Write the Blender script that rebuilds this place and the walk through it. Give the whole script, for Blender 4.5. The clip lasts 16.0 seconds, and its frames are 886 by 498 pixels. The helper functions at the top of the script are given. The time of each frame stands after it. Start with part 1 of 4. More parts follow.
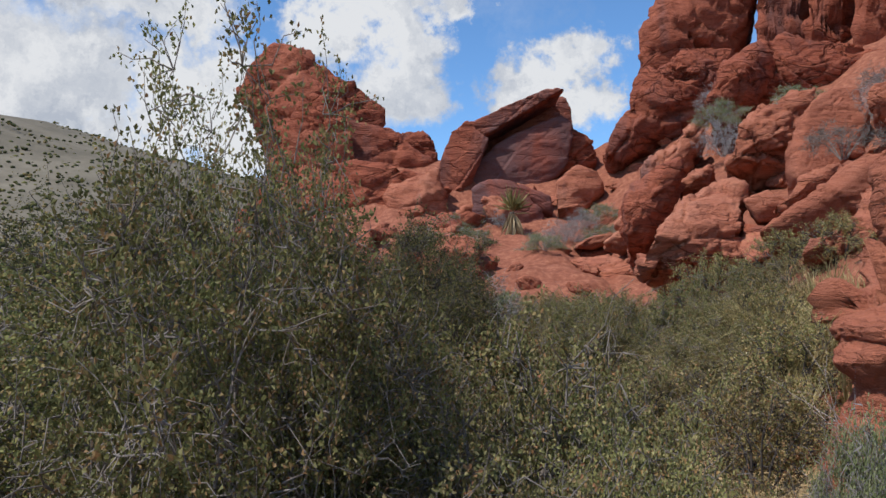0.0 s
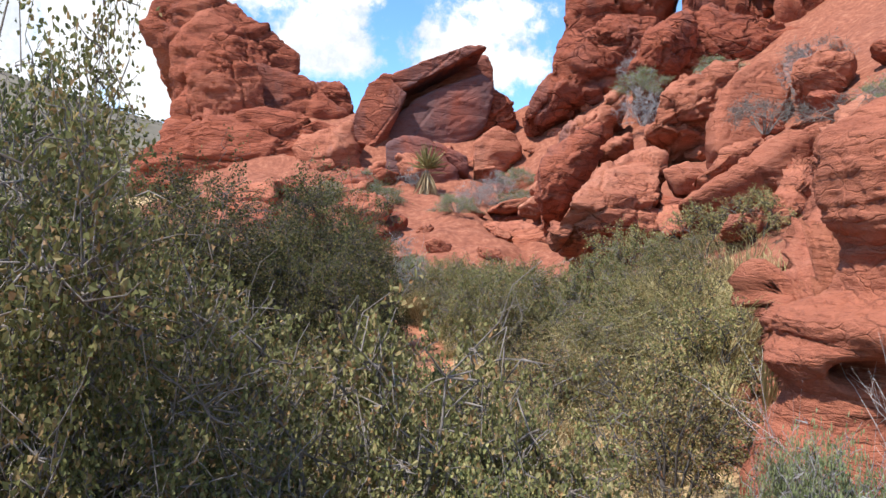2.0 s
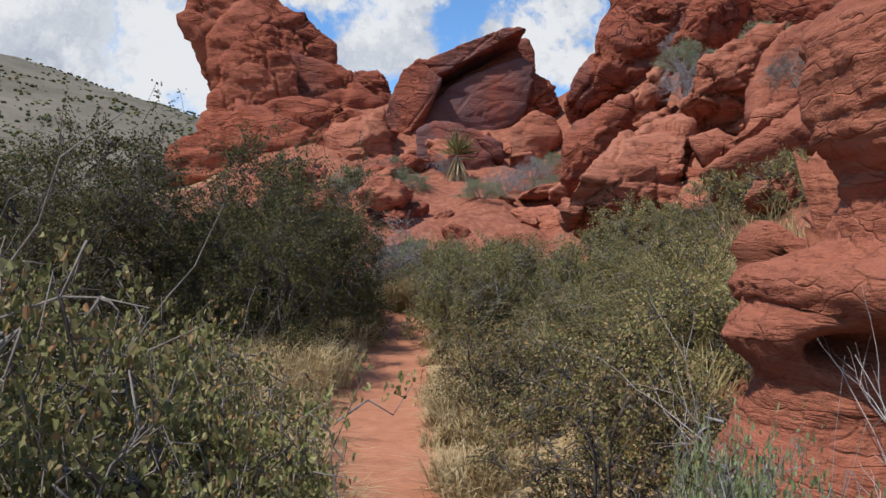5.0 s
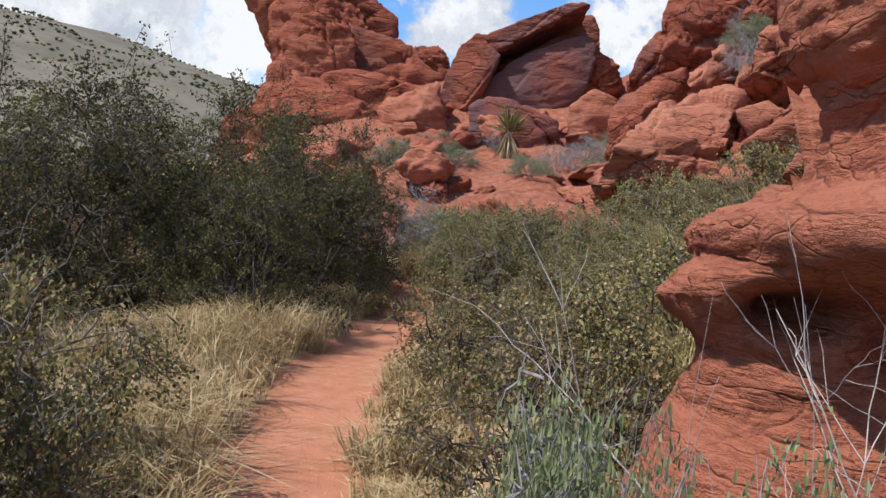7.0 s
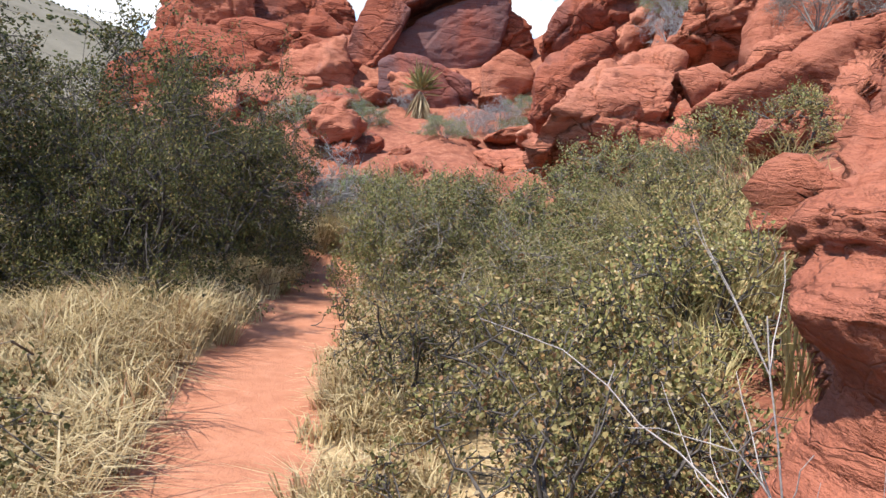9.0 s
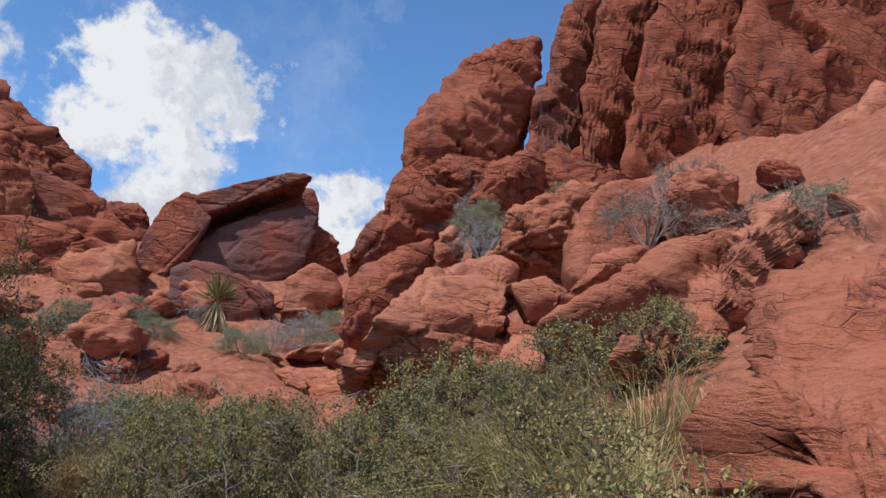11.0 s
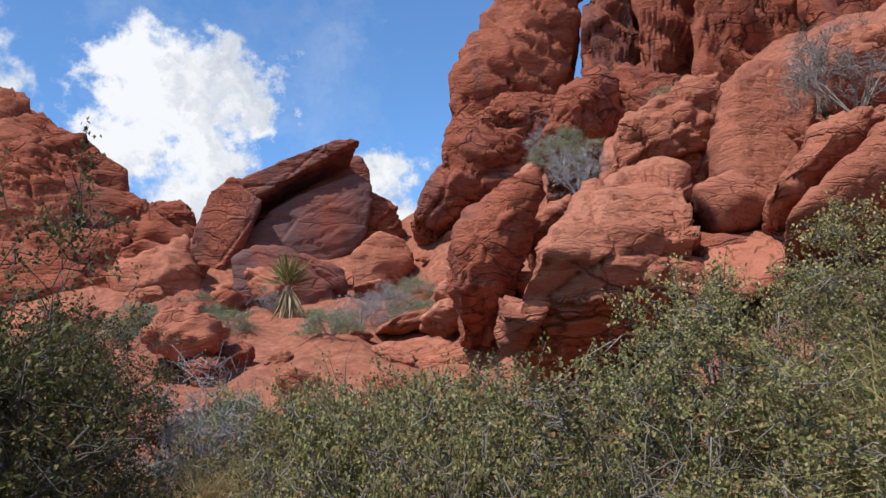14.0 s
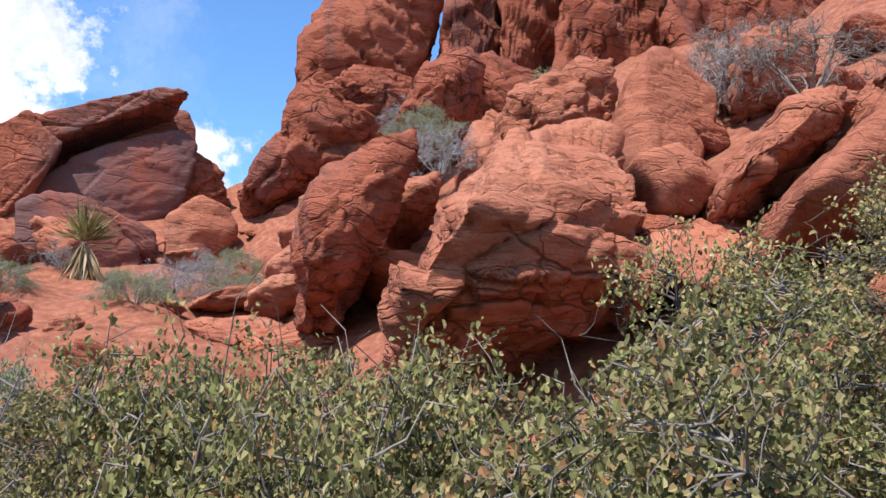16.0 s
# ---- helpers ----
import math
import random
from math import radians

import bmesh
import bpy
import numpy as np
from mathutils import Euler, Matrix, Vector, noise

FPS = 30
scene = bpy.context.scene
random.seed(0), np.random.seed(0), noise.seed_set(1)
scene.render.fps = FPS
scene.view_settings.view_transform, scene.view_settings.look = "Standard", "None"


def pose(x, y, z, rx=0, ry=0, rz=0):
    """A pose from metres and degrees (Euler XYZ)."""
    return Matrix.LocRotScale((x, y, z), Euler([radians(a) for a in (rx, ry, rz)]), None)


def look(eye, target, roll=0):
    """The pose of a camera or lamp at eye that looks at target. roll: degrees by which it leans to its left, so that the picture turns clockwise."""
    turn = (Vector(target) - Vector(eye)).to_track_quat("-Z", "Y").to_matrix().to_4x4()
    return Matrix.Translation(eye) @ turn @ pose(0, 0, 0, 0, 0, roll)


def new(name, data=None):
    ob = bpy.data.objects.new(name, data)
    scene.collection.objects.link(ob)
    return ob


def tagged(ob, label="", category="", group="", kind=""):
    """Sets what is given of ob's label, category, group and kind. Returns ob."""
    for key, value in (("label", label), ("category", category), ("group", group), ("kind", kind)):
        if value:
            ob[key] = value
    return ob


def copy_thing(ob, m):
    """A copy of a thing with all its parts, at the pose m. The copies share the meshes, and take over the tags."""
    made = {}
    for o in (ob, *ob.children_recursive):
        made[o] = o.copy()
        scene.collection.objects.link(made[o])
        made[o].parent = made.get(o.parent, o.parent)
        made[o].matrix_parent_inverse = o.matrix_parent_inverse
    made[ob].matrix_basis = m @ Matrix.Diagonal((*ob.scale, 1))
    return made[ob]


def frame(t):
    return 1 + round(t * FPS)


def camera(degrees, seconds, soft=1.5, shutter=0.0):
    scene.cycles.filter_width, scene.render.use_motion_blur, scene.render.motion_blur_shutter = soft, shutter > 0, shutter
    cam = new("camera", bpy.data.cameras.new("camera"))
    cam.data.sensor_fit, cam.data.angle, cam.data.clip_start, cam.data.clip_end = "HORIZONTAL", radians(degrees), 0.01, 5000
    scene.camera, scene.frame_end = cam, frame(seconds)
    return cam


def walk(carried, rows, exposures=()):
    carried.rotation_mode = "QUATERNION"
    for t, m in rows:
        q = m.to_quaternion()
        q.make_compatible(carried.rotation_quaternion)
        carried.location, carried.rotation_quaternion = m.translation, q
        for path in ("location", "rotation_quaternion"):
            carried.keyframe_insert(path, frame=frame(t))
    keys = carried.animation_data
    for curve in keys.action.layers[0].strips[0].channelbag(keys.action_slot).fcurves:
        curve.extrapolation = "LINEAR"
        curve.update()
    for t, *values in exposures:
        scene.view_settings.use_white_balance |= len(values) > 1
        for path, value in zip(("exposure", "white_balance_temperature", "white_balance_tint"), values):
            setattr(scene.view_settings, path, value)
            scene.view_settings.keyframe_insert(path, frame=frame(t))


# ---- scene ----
cam = camera(58.0, 16.0)
EXPOSURES = [(0, -0.05), (0.6, 0.1), (1.5, 0.8), (2.5, 0.45), (3.5, 0.08), (4.5, 0.02), (7, 0.26), (8.5, 0.75), (9, 0.85), (9.5, 0.62), (10, 0.14), (12.5, 0.04), (13.5, 0.1), (14.5, 0.42), (16, 0.7)]
PATH = [
    (0, (0.218, 0.645, 1.577), (0.174, 2.642, 1.689), -0.6),
    (0.5, (0.27, 0.888, 1.584), (0.268, 2.888, 1.597), -1.5),
    (1, (0.341, 1.135, 1.629), (0.372, 3.134, 1.557), -1.0),
    (1.5, (0.367, 1.414, 1.646), (0.483, 3.41, 1.593), 0.1),
    (2, (0.45, 1.649, 1.649), (0.615, 3.642, 1.66), 1.9),
    (2.5, (0.592, 1.785, 1.646), (0.71, 3.781, 1.709), 1.7),
    (3, (0.712, 2.1, 1.597), (0.807, 4.097, 1.65), 0.6),
    (3.5, (0.884, 2.275, 1.562), (0.955, 4.273, 1.627), 2.4),
    (4, (1.099, 2.481, 1.528), (1.161, 4.479, 1.606), 2.6),
    (4.5, (1.345, 2.699, 1.467), (1.371, 4.698, 1.509), 1.5),
    (4.7, (1.434, 2.761, 1.442), (1.453, 4.761, 1.467), 1.4),
    (6.8, (2.278, 3.314, 1.236), (2.108, 5.306, 1.19), 3.6),
    (7, (2.279, 3.42, 1.233), (2.109, 5.412, 1.191), 3.9),
    (7.5, (2.22, 3.63, 1.247), (1.99, 5.616, 1.197), 3.6),
    (8, (2.076, 3.833, 1.268), (1.833, 5.816, 1.189), 1.8),
    (8.5, (1.974, 4.113, 1.267), (1.831, 6.101, 1.109), 3.0),
    (9, (1.89, 4.471, 1.257), (1.984, 6.465, 1.14), 4.9),
    (9.5, (1.902, 4.942, 1.29), (2.269, 6.904, 1.427), 4.8),
    (10, (1.946, 5.321, 1.349), (2.461, 7.224, 1.686), 4.2),
    (10.2, (1.965, 5.489, 1.352), (2.512, 7.378, 1.719), 4.3),
    (12.3, (1.774, 7.182, 1.404), (2.245, 9.046, 1.956), 5.6),
    (12.5, (1.709, 7.319, 1.409), (2.124, 9.21, 1.91), 3.8),
    (13, (1.534, 7.618, 1.39), (1.864, 9.543, 1.818), -0.3),
    (13.5, (1.457, 7.984, 1.379), (1.753, 9.919, 1.788), -1.5),
    (14, (1.381, 8.46, 1.385), (1.823, 10.373, 1.765), -3.6),
    (14.5, (1.369, 8.974, 1.395), (1.986, 10.85, 1.713), -2.4),
    (15, (1.347, 9.366, 1.415), (2.092, 11.198, 1.718), -1.3),
    (15.5, (1.287, 9.931, 1.401), (2.146, 11.711, 1.708), -1.5),
    (16, (1.39, 10.328, 1.422), (2.266, 12.09, 1.78), 0.4),
]
walk(cam, [(t, look(eye, target, roll)) for t, eye, target, roll in PATH], EXPOSURES)

# ---- world, sun, exposure ----
SUN = Vector((-0.44, -0.33, 0.84)).normalized()      # towards the sun


def node(nt, kind, **sets):
    n = nt.nodes.new(kind)
    for k, v in sets.items():
        if k.startswith("i_"):
            n.inputs[k[2:].replace("_", " ")].default_value = v
        else:
            setattr(n, k, v)
    return n


def build_world():
    w = bpy.data.worlds.new("world")
    scene.world = w
    w.use_nodes = True
    nt = w.node_tree
    nt.nodes.clear()
    L = nt.links.new
    out = node(nt, "ShaderNodeOutputWorld")
    bg = node(nt, "ShaderNodeBackground", i_Strength=0.13)
    sky = node(nt, "ShaderNodeTexSky", sky_type="NISHITA", sun_disc=False)
    sky.sun_elevation = math.asin(SUN.z)
    sky.sun_rotation = math.atan2(SUN.x, SUN.y)
    sky.altitude, sky.air_density, sky.dust_density, sky.ozone_density = 1100, 0.9, 0.6, 1.0
    tc = node(nt, "ShaderNodeTexCoord")
    # wisps: noise bends the direction before the cloud banks are looked up
    warp = node(nt, "ShaderNodeTexNoise", i_Scale=9.0, i_Detail=8.0, i_Roughness=0.62)
    L(tc.outputs["Generated"], warp.inputs["Vector"])
    sub = node(nt, "ShaderNodeVectorMath", operation="SUBTRACT")
    sub.inputs[1].default_value = (0.5, 0.5, 0.5)
    L(warp.outputs["Color"], sub.inputs[0])
    sc = node(nt, "ShaderNodeVectorMath", operation="SCALE")
    sc.inputs["Scale"].default_value = 0.34
    L(sub.outputs[0], sc.inputs[0])
    bend = node(nt, "ShaderNodeVectorMath", operation="ADD")
    L(tc.outputs["Generated"], bend.inputs[0])
    L(sc.outputs[0], bend.inputs[1])
    total = None
    # cumulus banks: heading and radius of each
    for x, y, z, rad in CLOUDS:
        c = Vector((x, y, z)).normalized()
        dist = node(nt, "ShaderNodeVectorMath", operation="DISTANCE")
        dist.inputs[1].default_value = c
        L(bend.outputs[0], dist.inputs[0])
        m = node(nt, "ShaderNodeMapRange", interpolation_type="SMOOTHSTEP")
        m.inputs["From Min"].default_value, m.inputs["From Max"].default_value = rad * 1.0, rad * 0.52
        L(dist.outputs["Value"], m.inputs["Value"])
        if total is None:
            total = m.outputs[0]
        else:
            mx = node(nt, "ShaderNodeMath", operation="MAXIMUM")
            L(total, mx.inputs[0])
            L(m.outputs[0], mx.inputs[1])
            total = mx.outputs[0]
    # thin veil all over
    veil = node(nt, "ShaderNodeTexNoise", i_Scale=3.2, i_Detail=7.0, i_Roughness=0.6)
    L(bend.outputs[0], veil.inputs["Vector"])
    vr = node(nt, "ShaderNodeMapRange")
    vr.inputs["From Min"].default_value, vr.inputs["From Max"].default_value = 0.5, 0.85
    vr.inputs["To Max"].default_value = 0.35
    L(veil.outputs["Fac"], vr.inputs["Value"])
    mx = node(nt, "ShaderNodeMath", operation="MAXIMUM")
    L(total, mx.inputs[0])
    L(vr.outputs[0], mx.inputs[1])
    # cloud body: bright tops and greyer hollows
    body = node(nt, "ShaderNodeTexNoise", i_Scale=6.0, i_Detail=6.0, i_Roughness=0.55)
    L(bend.outputs[0], body.inputs["Vector"])
    ramp = node(nt, "ShaderNodeValToRGB")
    ramp.color_ramp.elements[0].position, ramp.color_ramp.elements[0].color = 0.38, (3.6, 3.95, 4.6, 1)
    ramp.color_ramp.elements[1].position, ramp.color_ramp.elements[1].color = 0.56, (6.0, 6.15, 6.4, 1)
    L(body.outputs["Fac"], ramp.inputs["Fac"])
    mix = node(nt, "ShaderNodeMix", data_type="RGBA")
    L(mx.outputs[0], mix.inputs[0])
    tint = node(nt, "ShaderNodeMix", data_type="RGBA", blend_type="MULTIPLY")
    tint.inputs[0].default_value = 1.0
    tint.inputs[7].default_value = (0.86, 1.22, 1.5, 1)
    L(sky.outputs[0], tint.inputs[6])
    L(tint.outputs[2], mix.inputs[6])
    L(ramp.outputs[0], mix.inputs[7])
    L(mix.outputs[2], bg.inputs["Color"])
    L(bg.outputs[0], out.inputs["Surface"])


CLOUDS = [
    (-0.09, 0.93, 0.36, 0.085), (-0.04, 0.92, 0.39, 0.07), (-0.16, 0.92, 0.33, 0.07), (-0.02, 0.93, 0.36, 0.06), (-0.08, 0.95, 0.29, 0.09),
    (0.14, 0.96, 0.25, 0.07), (0.09, 0.97, 0.22, 0.08), (-0.40, 0.86, 0.40, 0.13), (-0.33, 0.88, 0.34, 0.09),
    (-0.47, 0.86, 0.21, 0.17), (-0.62, 0.76, 0.2, 0.18), (-0.30, 0.93, 0.2, 0.13), (-0.8, 0.5, 0.35, 0.25), (-0.55, 0.5, 0.66, 0.2),
    (0.7, -0.5, 0.4, 0.3), (-0.3, -0.8, 0.45, 0.35), (0.9, 0.2, 0.4, 0.2), (0.2, -0.9, 0.3, 0.3), (-0.9, -0.3, 0.3, 0.25),
]
build_world()
sun_lamp = new("sun", bpy.data.lights.new("sun", "SUN"))
sun_lamp.data.energy, sun_lamp.data.angle, sun_lamp.data.color = 4.9, radians(1.0), (1.0, 0.95, 0.87)
sun_lamp.matrix_basis = look(SUN * 60, (0, 0, 0))


# ---- materials ----
def material(name, rough=0.9):
    m = bpy.data.materials.new(name)
    m.use_nodes = True
    nt = m.node_tree
    b = nt.nodes["Principled BSDF"]
    b.inputs["Roughness"].default_value = rough
    b.inputs["Specular IOR Level"].default_value = 0.12
    return m, nt, b


def ramp_of(nt, fac, stops):
    r = nt.nodes.new("ShaderNodeValToRGB")
    e = r.color_ramp.elements
    while len(e) < len(stops):
        e.new(0.5)
    for el, (p, c) in zip(e, stops):
        el.position, el.color = p, (*c, 1)
    nt.links.new(fac, r.inputs["Fac"])
    return r.outputs["Color"]


def mixed(nt, fac, a, b, blend="MIX"):
    m = nt.nodes.new("ShaderNodeMix")
    m.data_type, m.blend_type = "RGBA", blend
    for sock, v in ((m.inputs[0], fac), (m.inputs[6], a), (m.inputs[7], b)):
        if isinstance(v, (int, float)):
            sock.default_value = v
        elif isinstance(v, tuple):
            sock.default_value = (*v, 1)
        else:
            nt.links.new(v, sock)
    return m.outputs[2]


def spread(nt, value, lo, hi, to_lo=0.0, to_hi=1.0):
    m = nt.nodes.new("ShaderNodeMapRange")
    m.inputs["From Min"].default_value, m.inputs["From Max"].default_value = lo, hi
    m.inputs["To Min"].default_value, m.inputs["To Max"].default_value = to_lo, to_hi
    nt.links.new(value, m.inputs["Value"])
    return m.outputs[0]


def maths(nt, op, a, b):
    m = nt.nodes.new("ShaderNodeMath")
    m.operation = op
    for sock, v in zip(m.inputs, (a, b)):
        if isinstance(v, (int, float)):
            sock.default_value = v
        else:
            nt.links.new(v, sock)
    return m.outputs[0]


def noise_tex(nt, vec, scale, detail=5.0, rough=0.6, warp=0.0):
    n = nt.nodes.new("ShaderNodeTexNoise")
    n.inputs["Scale"].default_value, n.inputs["Detail"].default_value = scale, detail
    n.inputs["Roughness"].default_value, n.inputs["Distortion"].default_value = rough, warp
    nt.links.new(vec, n.inputs["Vector"])
    return n.outputs["Fac"]


def sandstone(name, base, dark, pale, varnish=0.25, bed=(0.12, 0.25, 0.55), stretch=(0.55, 0.5, 2.3), size=1.0, relief=0.6, lines=0.12, joints=1.0):
    """Bedded red sandstone: layers, stains of dark varnish, grain and pits."""
    m, nt, b = material(name, 0.92)
    geo = nt.nodes.new("ShaderNodeTexCoord").outputs["Object"]
    mp = nt.nodes.new("ShaderNodeMapping")
    mp.inputs["Rotation"].default_value, mp.inputs["Scale"].default_value = bed, stretch
    nt.links.new(geo, mp.inputs["Vector"])
    beds = noise_tex(nt, mp.outputs[0], 1.3 / size, 7, 0.62, 0.5)
    fine = noise_tex(nt, mp.outputs[0], 5.0 / size, 6, 0.7, 0.3)
    blot = noise_tex(nt, geo, 0.55 / size, 6, 0.6, 0.4)
    grain = noise_tex(nt, geo, 38.0 / size, 4, 0.7)
    col = ramp_of(nt, beds, [(0.26, dark), (0.42, base), (0.62, base), (0.8, pale)])
    col = mixed(nt, spread(nt, fine, 0.45, 0.72, 0.0, 0.5), col, dark)
    col = mixed(nt, spread(nt, blot, 0.5, 0.72, 0.0, 0.6), col, pale)
    # varnish in streaks that hang down the faces
    mp2 = nt.nodes.new("ShaderNodeMapping")
    mp2.inputs["Scale"].default_value, mp2.inputs["Location"].default_value = (1.0, 1.0, 0.22), (3.1, 7.7, 1.9)
    nt.links.new(geo, mp2.inputs["Vector"])
    streak = noise_tex(nt, mp2.outputs[0], 0.75 / size, 7, 0.62, 0.6)
    col = mixed(nt, spread(nt, streak, 0.62 - 0.25 * varnish, 0.78 - 0.25 * varnish, 0.0, 0.75), col, (0.1, 0.075, 0.082))
    edge = noise_tex(nt, mp.outputs[0], 2.6 / size, 5, 0.6, 1.2)
    seam = maths(nt, "ABSOLUTE", maths(nt, "SUBTRACT", edge, 0.5), 0.0)
    col = mixed(nt, spread(nt, seam, 0.0, 0.022, 0.65, 0.0), col, dark)
    # joints: broken lines along the beds
    wob = nt.nodes.new("ShaderNodeVectorMath")
    wob.operation = "MULTIPLY_ADD"
    nz = nt.nodes.new("ShaderNodeTexNoise")
    nz.inputs["Scale"].default_value, nz.inputs["Detail"].default_value = 1.4 / size, 4.0
    nt.links.new(geo, nz.inputs["Vector"])
    nt.links.new(nz.outputs["Color"], wob.inputs[0])
    wob.inputs[1].default_value = (0.7 * size, 0.7 * size, 0.7 * size)
    nt.links.new(mp.outputs[0], wob.inputs[2])
    joint_h = None
    for js, jw, deep in ((0.9, 0.026, 0.6), (2.7, 0.03, 0.35)):
        vo = nt.nodes.new("ShaderNodeTexVoronoi")
        vo.feature = "DISTANCE_TO_EDGE"
        vo.inputs["Scale"].default_value = js / size
        nt.links.new(wob.outputs[0], vo.inputs["Vector"])
        open_ = maths(nt, "MULTIPLY", spread(nt, vo.outputs["Distance"], 0.0, jw, 1.0, 0.0), spread(nt, blot, 0.4, 0.55, 1.0, 0.15))
        open_ = maths(nt, "MULTIPLY", open_, joints)
        col = mixed(nt, maths(nt, "MULTIPLY", open_, deep), col, tuple(0.5 * q for q in dark))
        joint_h = open_ if joint_h is None else maths(nt, "ADD", joint_h, open_)
    col = mixed(nt, 0.35, col, ramp_of(nt, grain, [(0.3, (0.35, 0.35, 0.35)), (0.7, (1, 1, 1))]), "MULTIPLY")
    nt.links.new(col, b.inputs["Base Color"])
    wv = nt.nodes.new("ShaderNodeTexWave")
    wv.wave_type, wv.bands_direction, wv.wave_profile = "BANDS", "Z", "SAW"
    wv.inputs["Scale"].default_value, wv.inputs["Distortion"].default_value = 0.7 / size, 9.0
    wv.inputs["Detail"].default_value, wv.inputs["Detail Scale"].default_value, wv.inputs["Detail Roughness"].default_value = 4.0, 0.45, 0.6
    nt.links.new(mp.outputs[0], wv.inputs["Vector"])
    fine = maths(nt, "ADD", maths(nt, "MULTIPLY", fine, 0.7), maths(nt, "MULTIPLY", wv.outputs["Fac"], lines))
    h = maths(nt, "ADD", maths(nt, "MULTIPLY", fine, 0.6), maths(nt, "ADD", maths(nt, "MULTIPLY", beds, 0.9), maths(nt, "MULTIPLY", grain, 0.18)))
    h = maths(nt, "SUBTRACT", h, maths(nt, "MULTIPLY", joint_h, 0.45))
    bump = nt.nodes.new("ShaderNodeBump")
    bump.inputs["Strength"].default_value, bump.inputs["Distance"].default_value = relief, 0.16 * size
    nt.links.new(h, bump.inputs["Height"])
    nt.links.new(bump.outputs[0], b.inputs["Normal"])
    return m


ROCK_RED = sandstone("red_sandstone", (0.42, 0.155, 0.097), (0.21, 0.068, 0.046), (0.55, 0.265, 0.18), 0.1, relief=0.75)
ROCK_FAR = sandstone("red_sandstone_dark", (0.36, 0.112, 0.068), (0.16, 0.047, 0.034), (0.43, 0.165, 0.108), 0.2, size=1.6, relief=0.9)
ROCK_VARNISH = sandstone("varnished_sandstone", (0.29, 0.085, 0.056), (0.15, 0.048, 0.038), (0.35, 0.125, 0.09), 1.15, size=2.0, relief=0.4)
ROCK_SLAB = sandstone("streaked_sandstone", (0.37, 0.12, 0.075), (0.17, 0.052, 0.038), (0.44, 0.175, 0.115), 0.75, size=1.7, relief=0.7)
ROCK_SMOOTH = sandstone("smooth_sandstone", (0.38, 0.135, 0.084), (0.22, 0.07, 0.044), (0.43, 0.185, 0.123), 0.0, stretch=(0.5, 0.5, 2.4), size=0.8, relief=0.8, lines=0.4, joints=0.35)
ROCK_CLIFF = sandstone("cliff_sandstone", (0.34, 0.105, 0.064), (0.15, 0.044, 0.033), (0.41, 0.15, 0.096), 0.42, bed=(0.2, 0.9, 0.3), stretch=(0.6, 0.6, 1.7), size=1.9, relief=0.9)


def leaf_material(name, stops, trans=0.28, rough=0.6):
    m, nt, b = material(name, rough)
    isl = nt.nodes.new("ShaderNodeNewGeometry").outputs["Random Per Island"]
    col = ramp_of(nt, isl, stops)
    info = nt.nodes.new("ShaderNodeObjectInfo").outputs["Random"]
    hs = nt.nodes.new("ShaderNodeHueSaturation")
    nt.links.new(spread(nt, info, 0, 1, 0.8, 1.2), hs.inputs["Value"])
    nt.links.new(spread(nt, info, 0, 1, 0.485, 0.515), hs.inputs["Hue"])
    nt.links.new(col, hs.inputs["Color"])
    nt.links.new(hs.outputs[0], b.inputs["Base Color"])
    b.inputs["Specular IOR Level"].default_value = 0.18
    tr = nt.nodes.new("ShaderNodeBsdfTranslucent")
    nt.links.new(hs.outputs[0], tr.inputs["Color"])
    mx = nt.nodes.new("ShaderNodeMixShader")
    mx.inputs[0].default_value = trans
    nt.links.new(b.outputs[0], mx.inputs[1])
    nt.links.new(tr.outputs[0], mx.inputs[2])
    nt.links.new(mx.outputs[0], nt.nodes["Material Output"].inputs["Surface"])
    return m


LEAF_OAK = leaf_material("oak_leaf", [(0.0, (0.095, 0.1, 0.04)), (0.3, (0.165, 0.164, 0.064)), (0.6, (0.235, 0.222, 0.09)), (0.84, (0.33, 0.285, 0.14)), (0.95, (0.3, 0.17, 0.08))])
# oak leaves toned down: the thicket's shade is part of this colour
LEAF_DARKENED = leaf_material("shade_darkened_oak_leaf", [(0.0, (0.045, 0.05, 0.019)), (0.45, (0.08, 0.083, 0.03)), (0.8, (0.15, 0.14, 0.05)), (0.96, (0.22, 0.16, 0.07))])
# darker than LEAF_OAK; the backlit look of tall shrubs is in the colour
LEAF_MID = leaf_material("backlit_oak_leaf", [(0.0, (0.08, 0.09, 0.034)), (0.4, (0.145, 0.152, 0.055)), (0.75, (0.23, 0.22, 0.085)), (0.95, (0.3, 0.2, 0.09))])
LEAF_YELLOW = leaf_material("turning_oak_leaf", [(0.0, (0.13, 0.135, 0.05)), (0.4, (0.23, 0.215, 0.085)), (0.68, (0.36, 0.3, 0.13)), (0.85, (0.34, 0.19, 0.09)), (0.97, (0.46, 0.39, 0.24))])
LEAF_SAGE = leaf_material("sage_leaf", [(0.0, (0.13, 0.16, 0.072)), (0.5, (0.2, 0.235, 0.11)), (0.9, (0.31, 0.335, 0.185))])
GRASS_DRY = leaf_material("dry_grass", [(0.0, (0.32, 0.24, 0.12)), (0.4, (0.5, 0.4, 0.21)), (0.8, (0.68, 0.58, 0.35)), (0.97, (0.3, 0.17, 0.085))], 0.35, 0.7)
GRASS_TALL = leaf_material("tall_grass", [(0.0, (0.24, 0.22, 0.1)), (0.4, (0.4, 0.33, 0.16)), (0.8, (0.55, 0.45, 0.25)), (0.97, (0.28, 0.16, 0.08))], 0.35, 0.7)
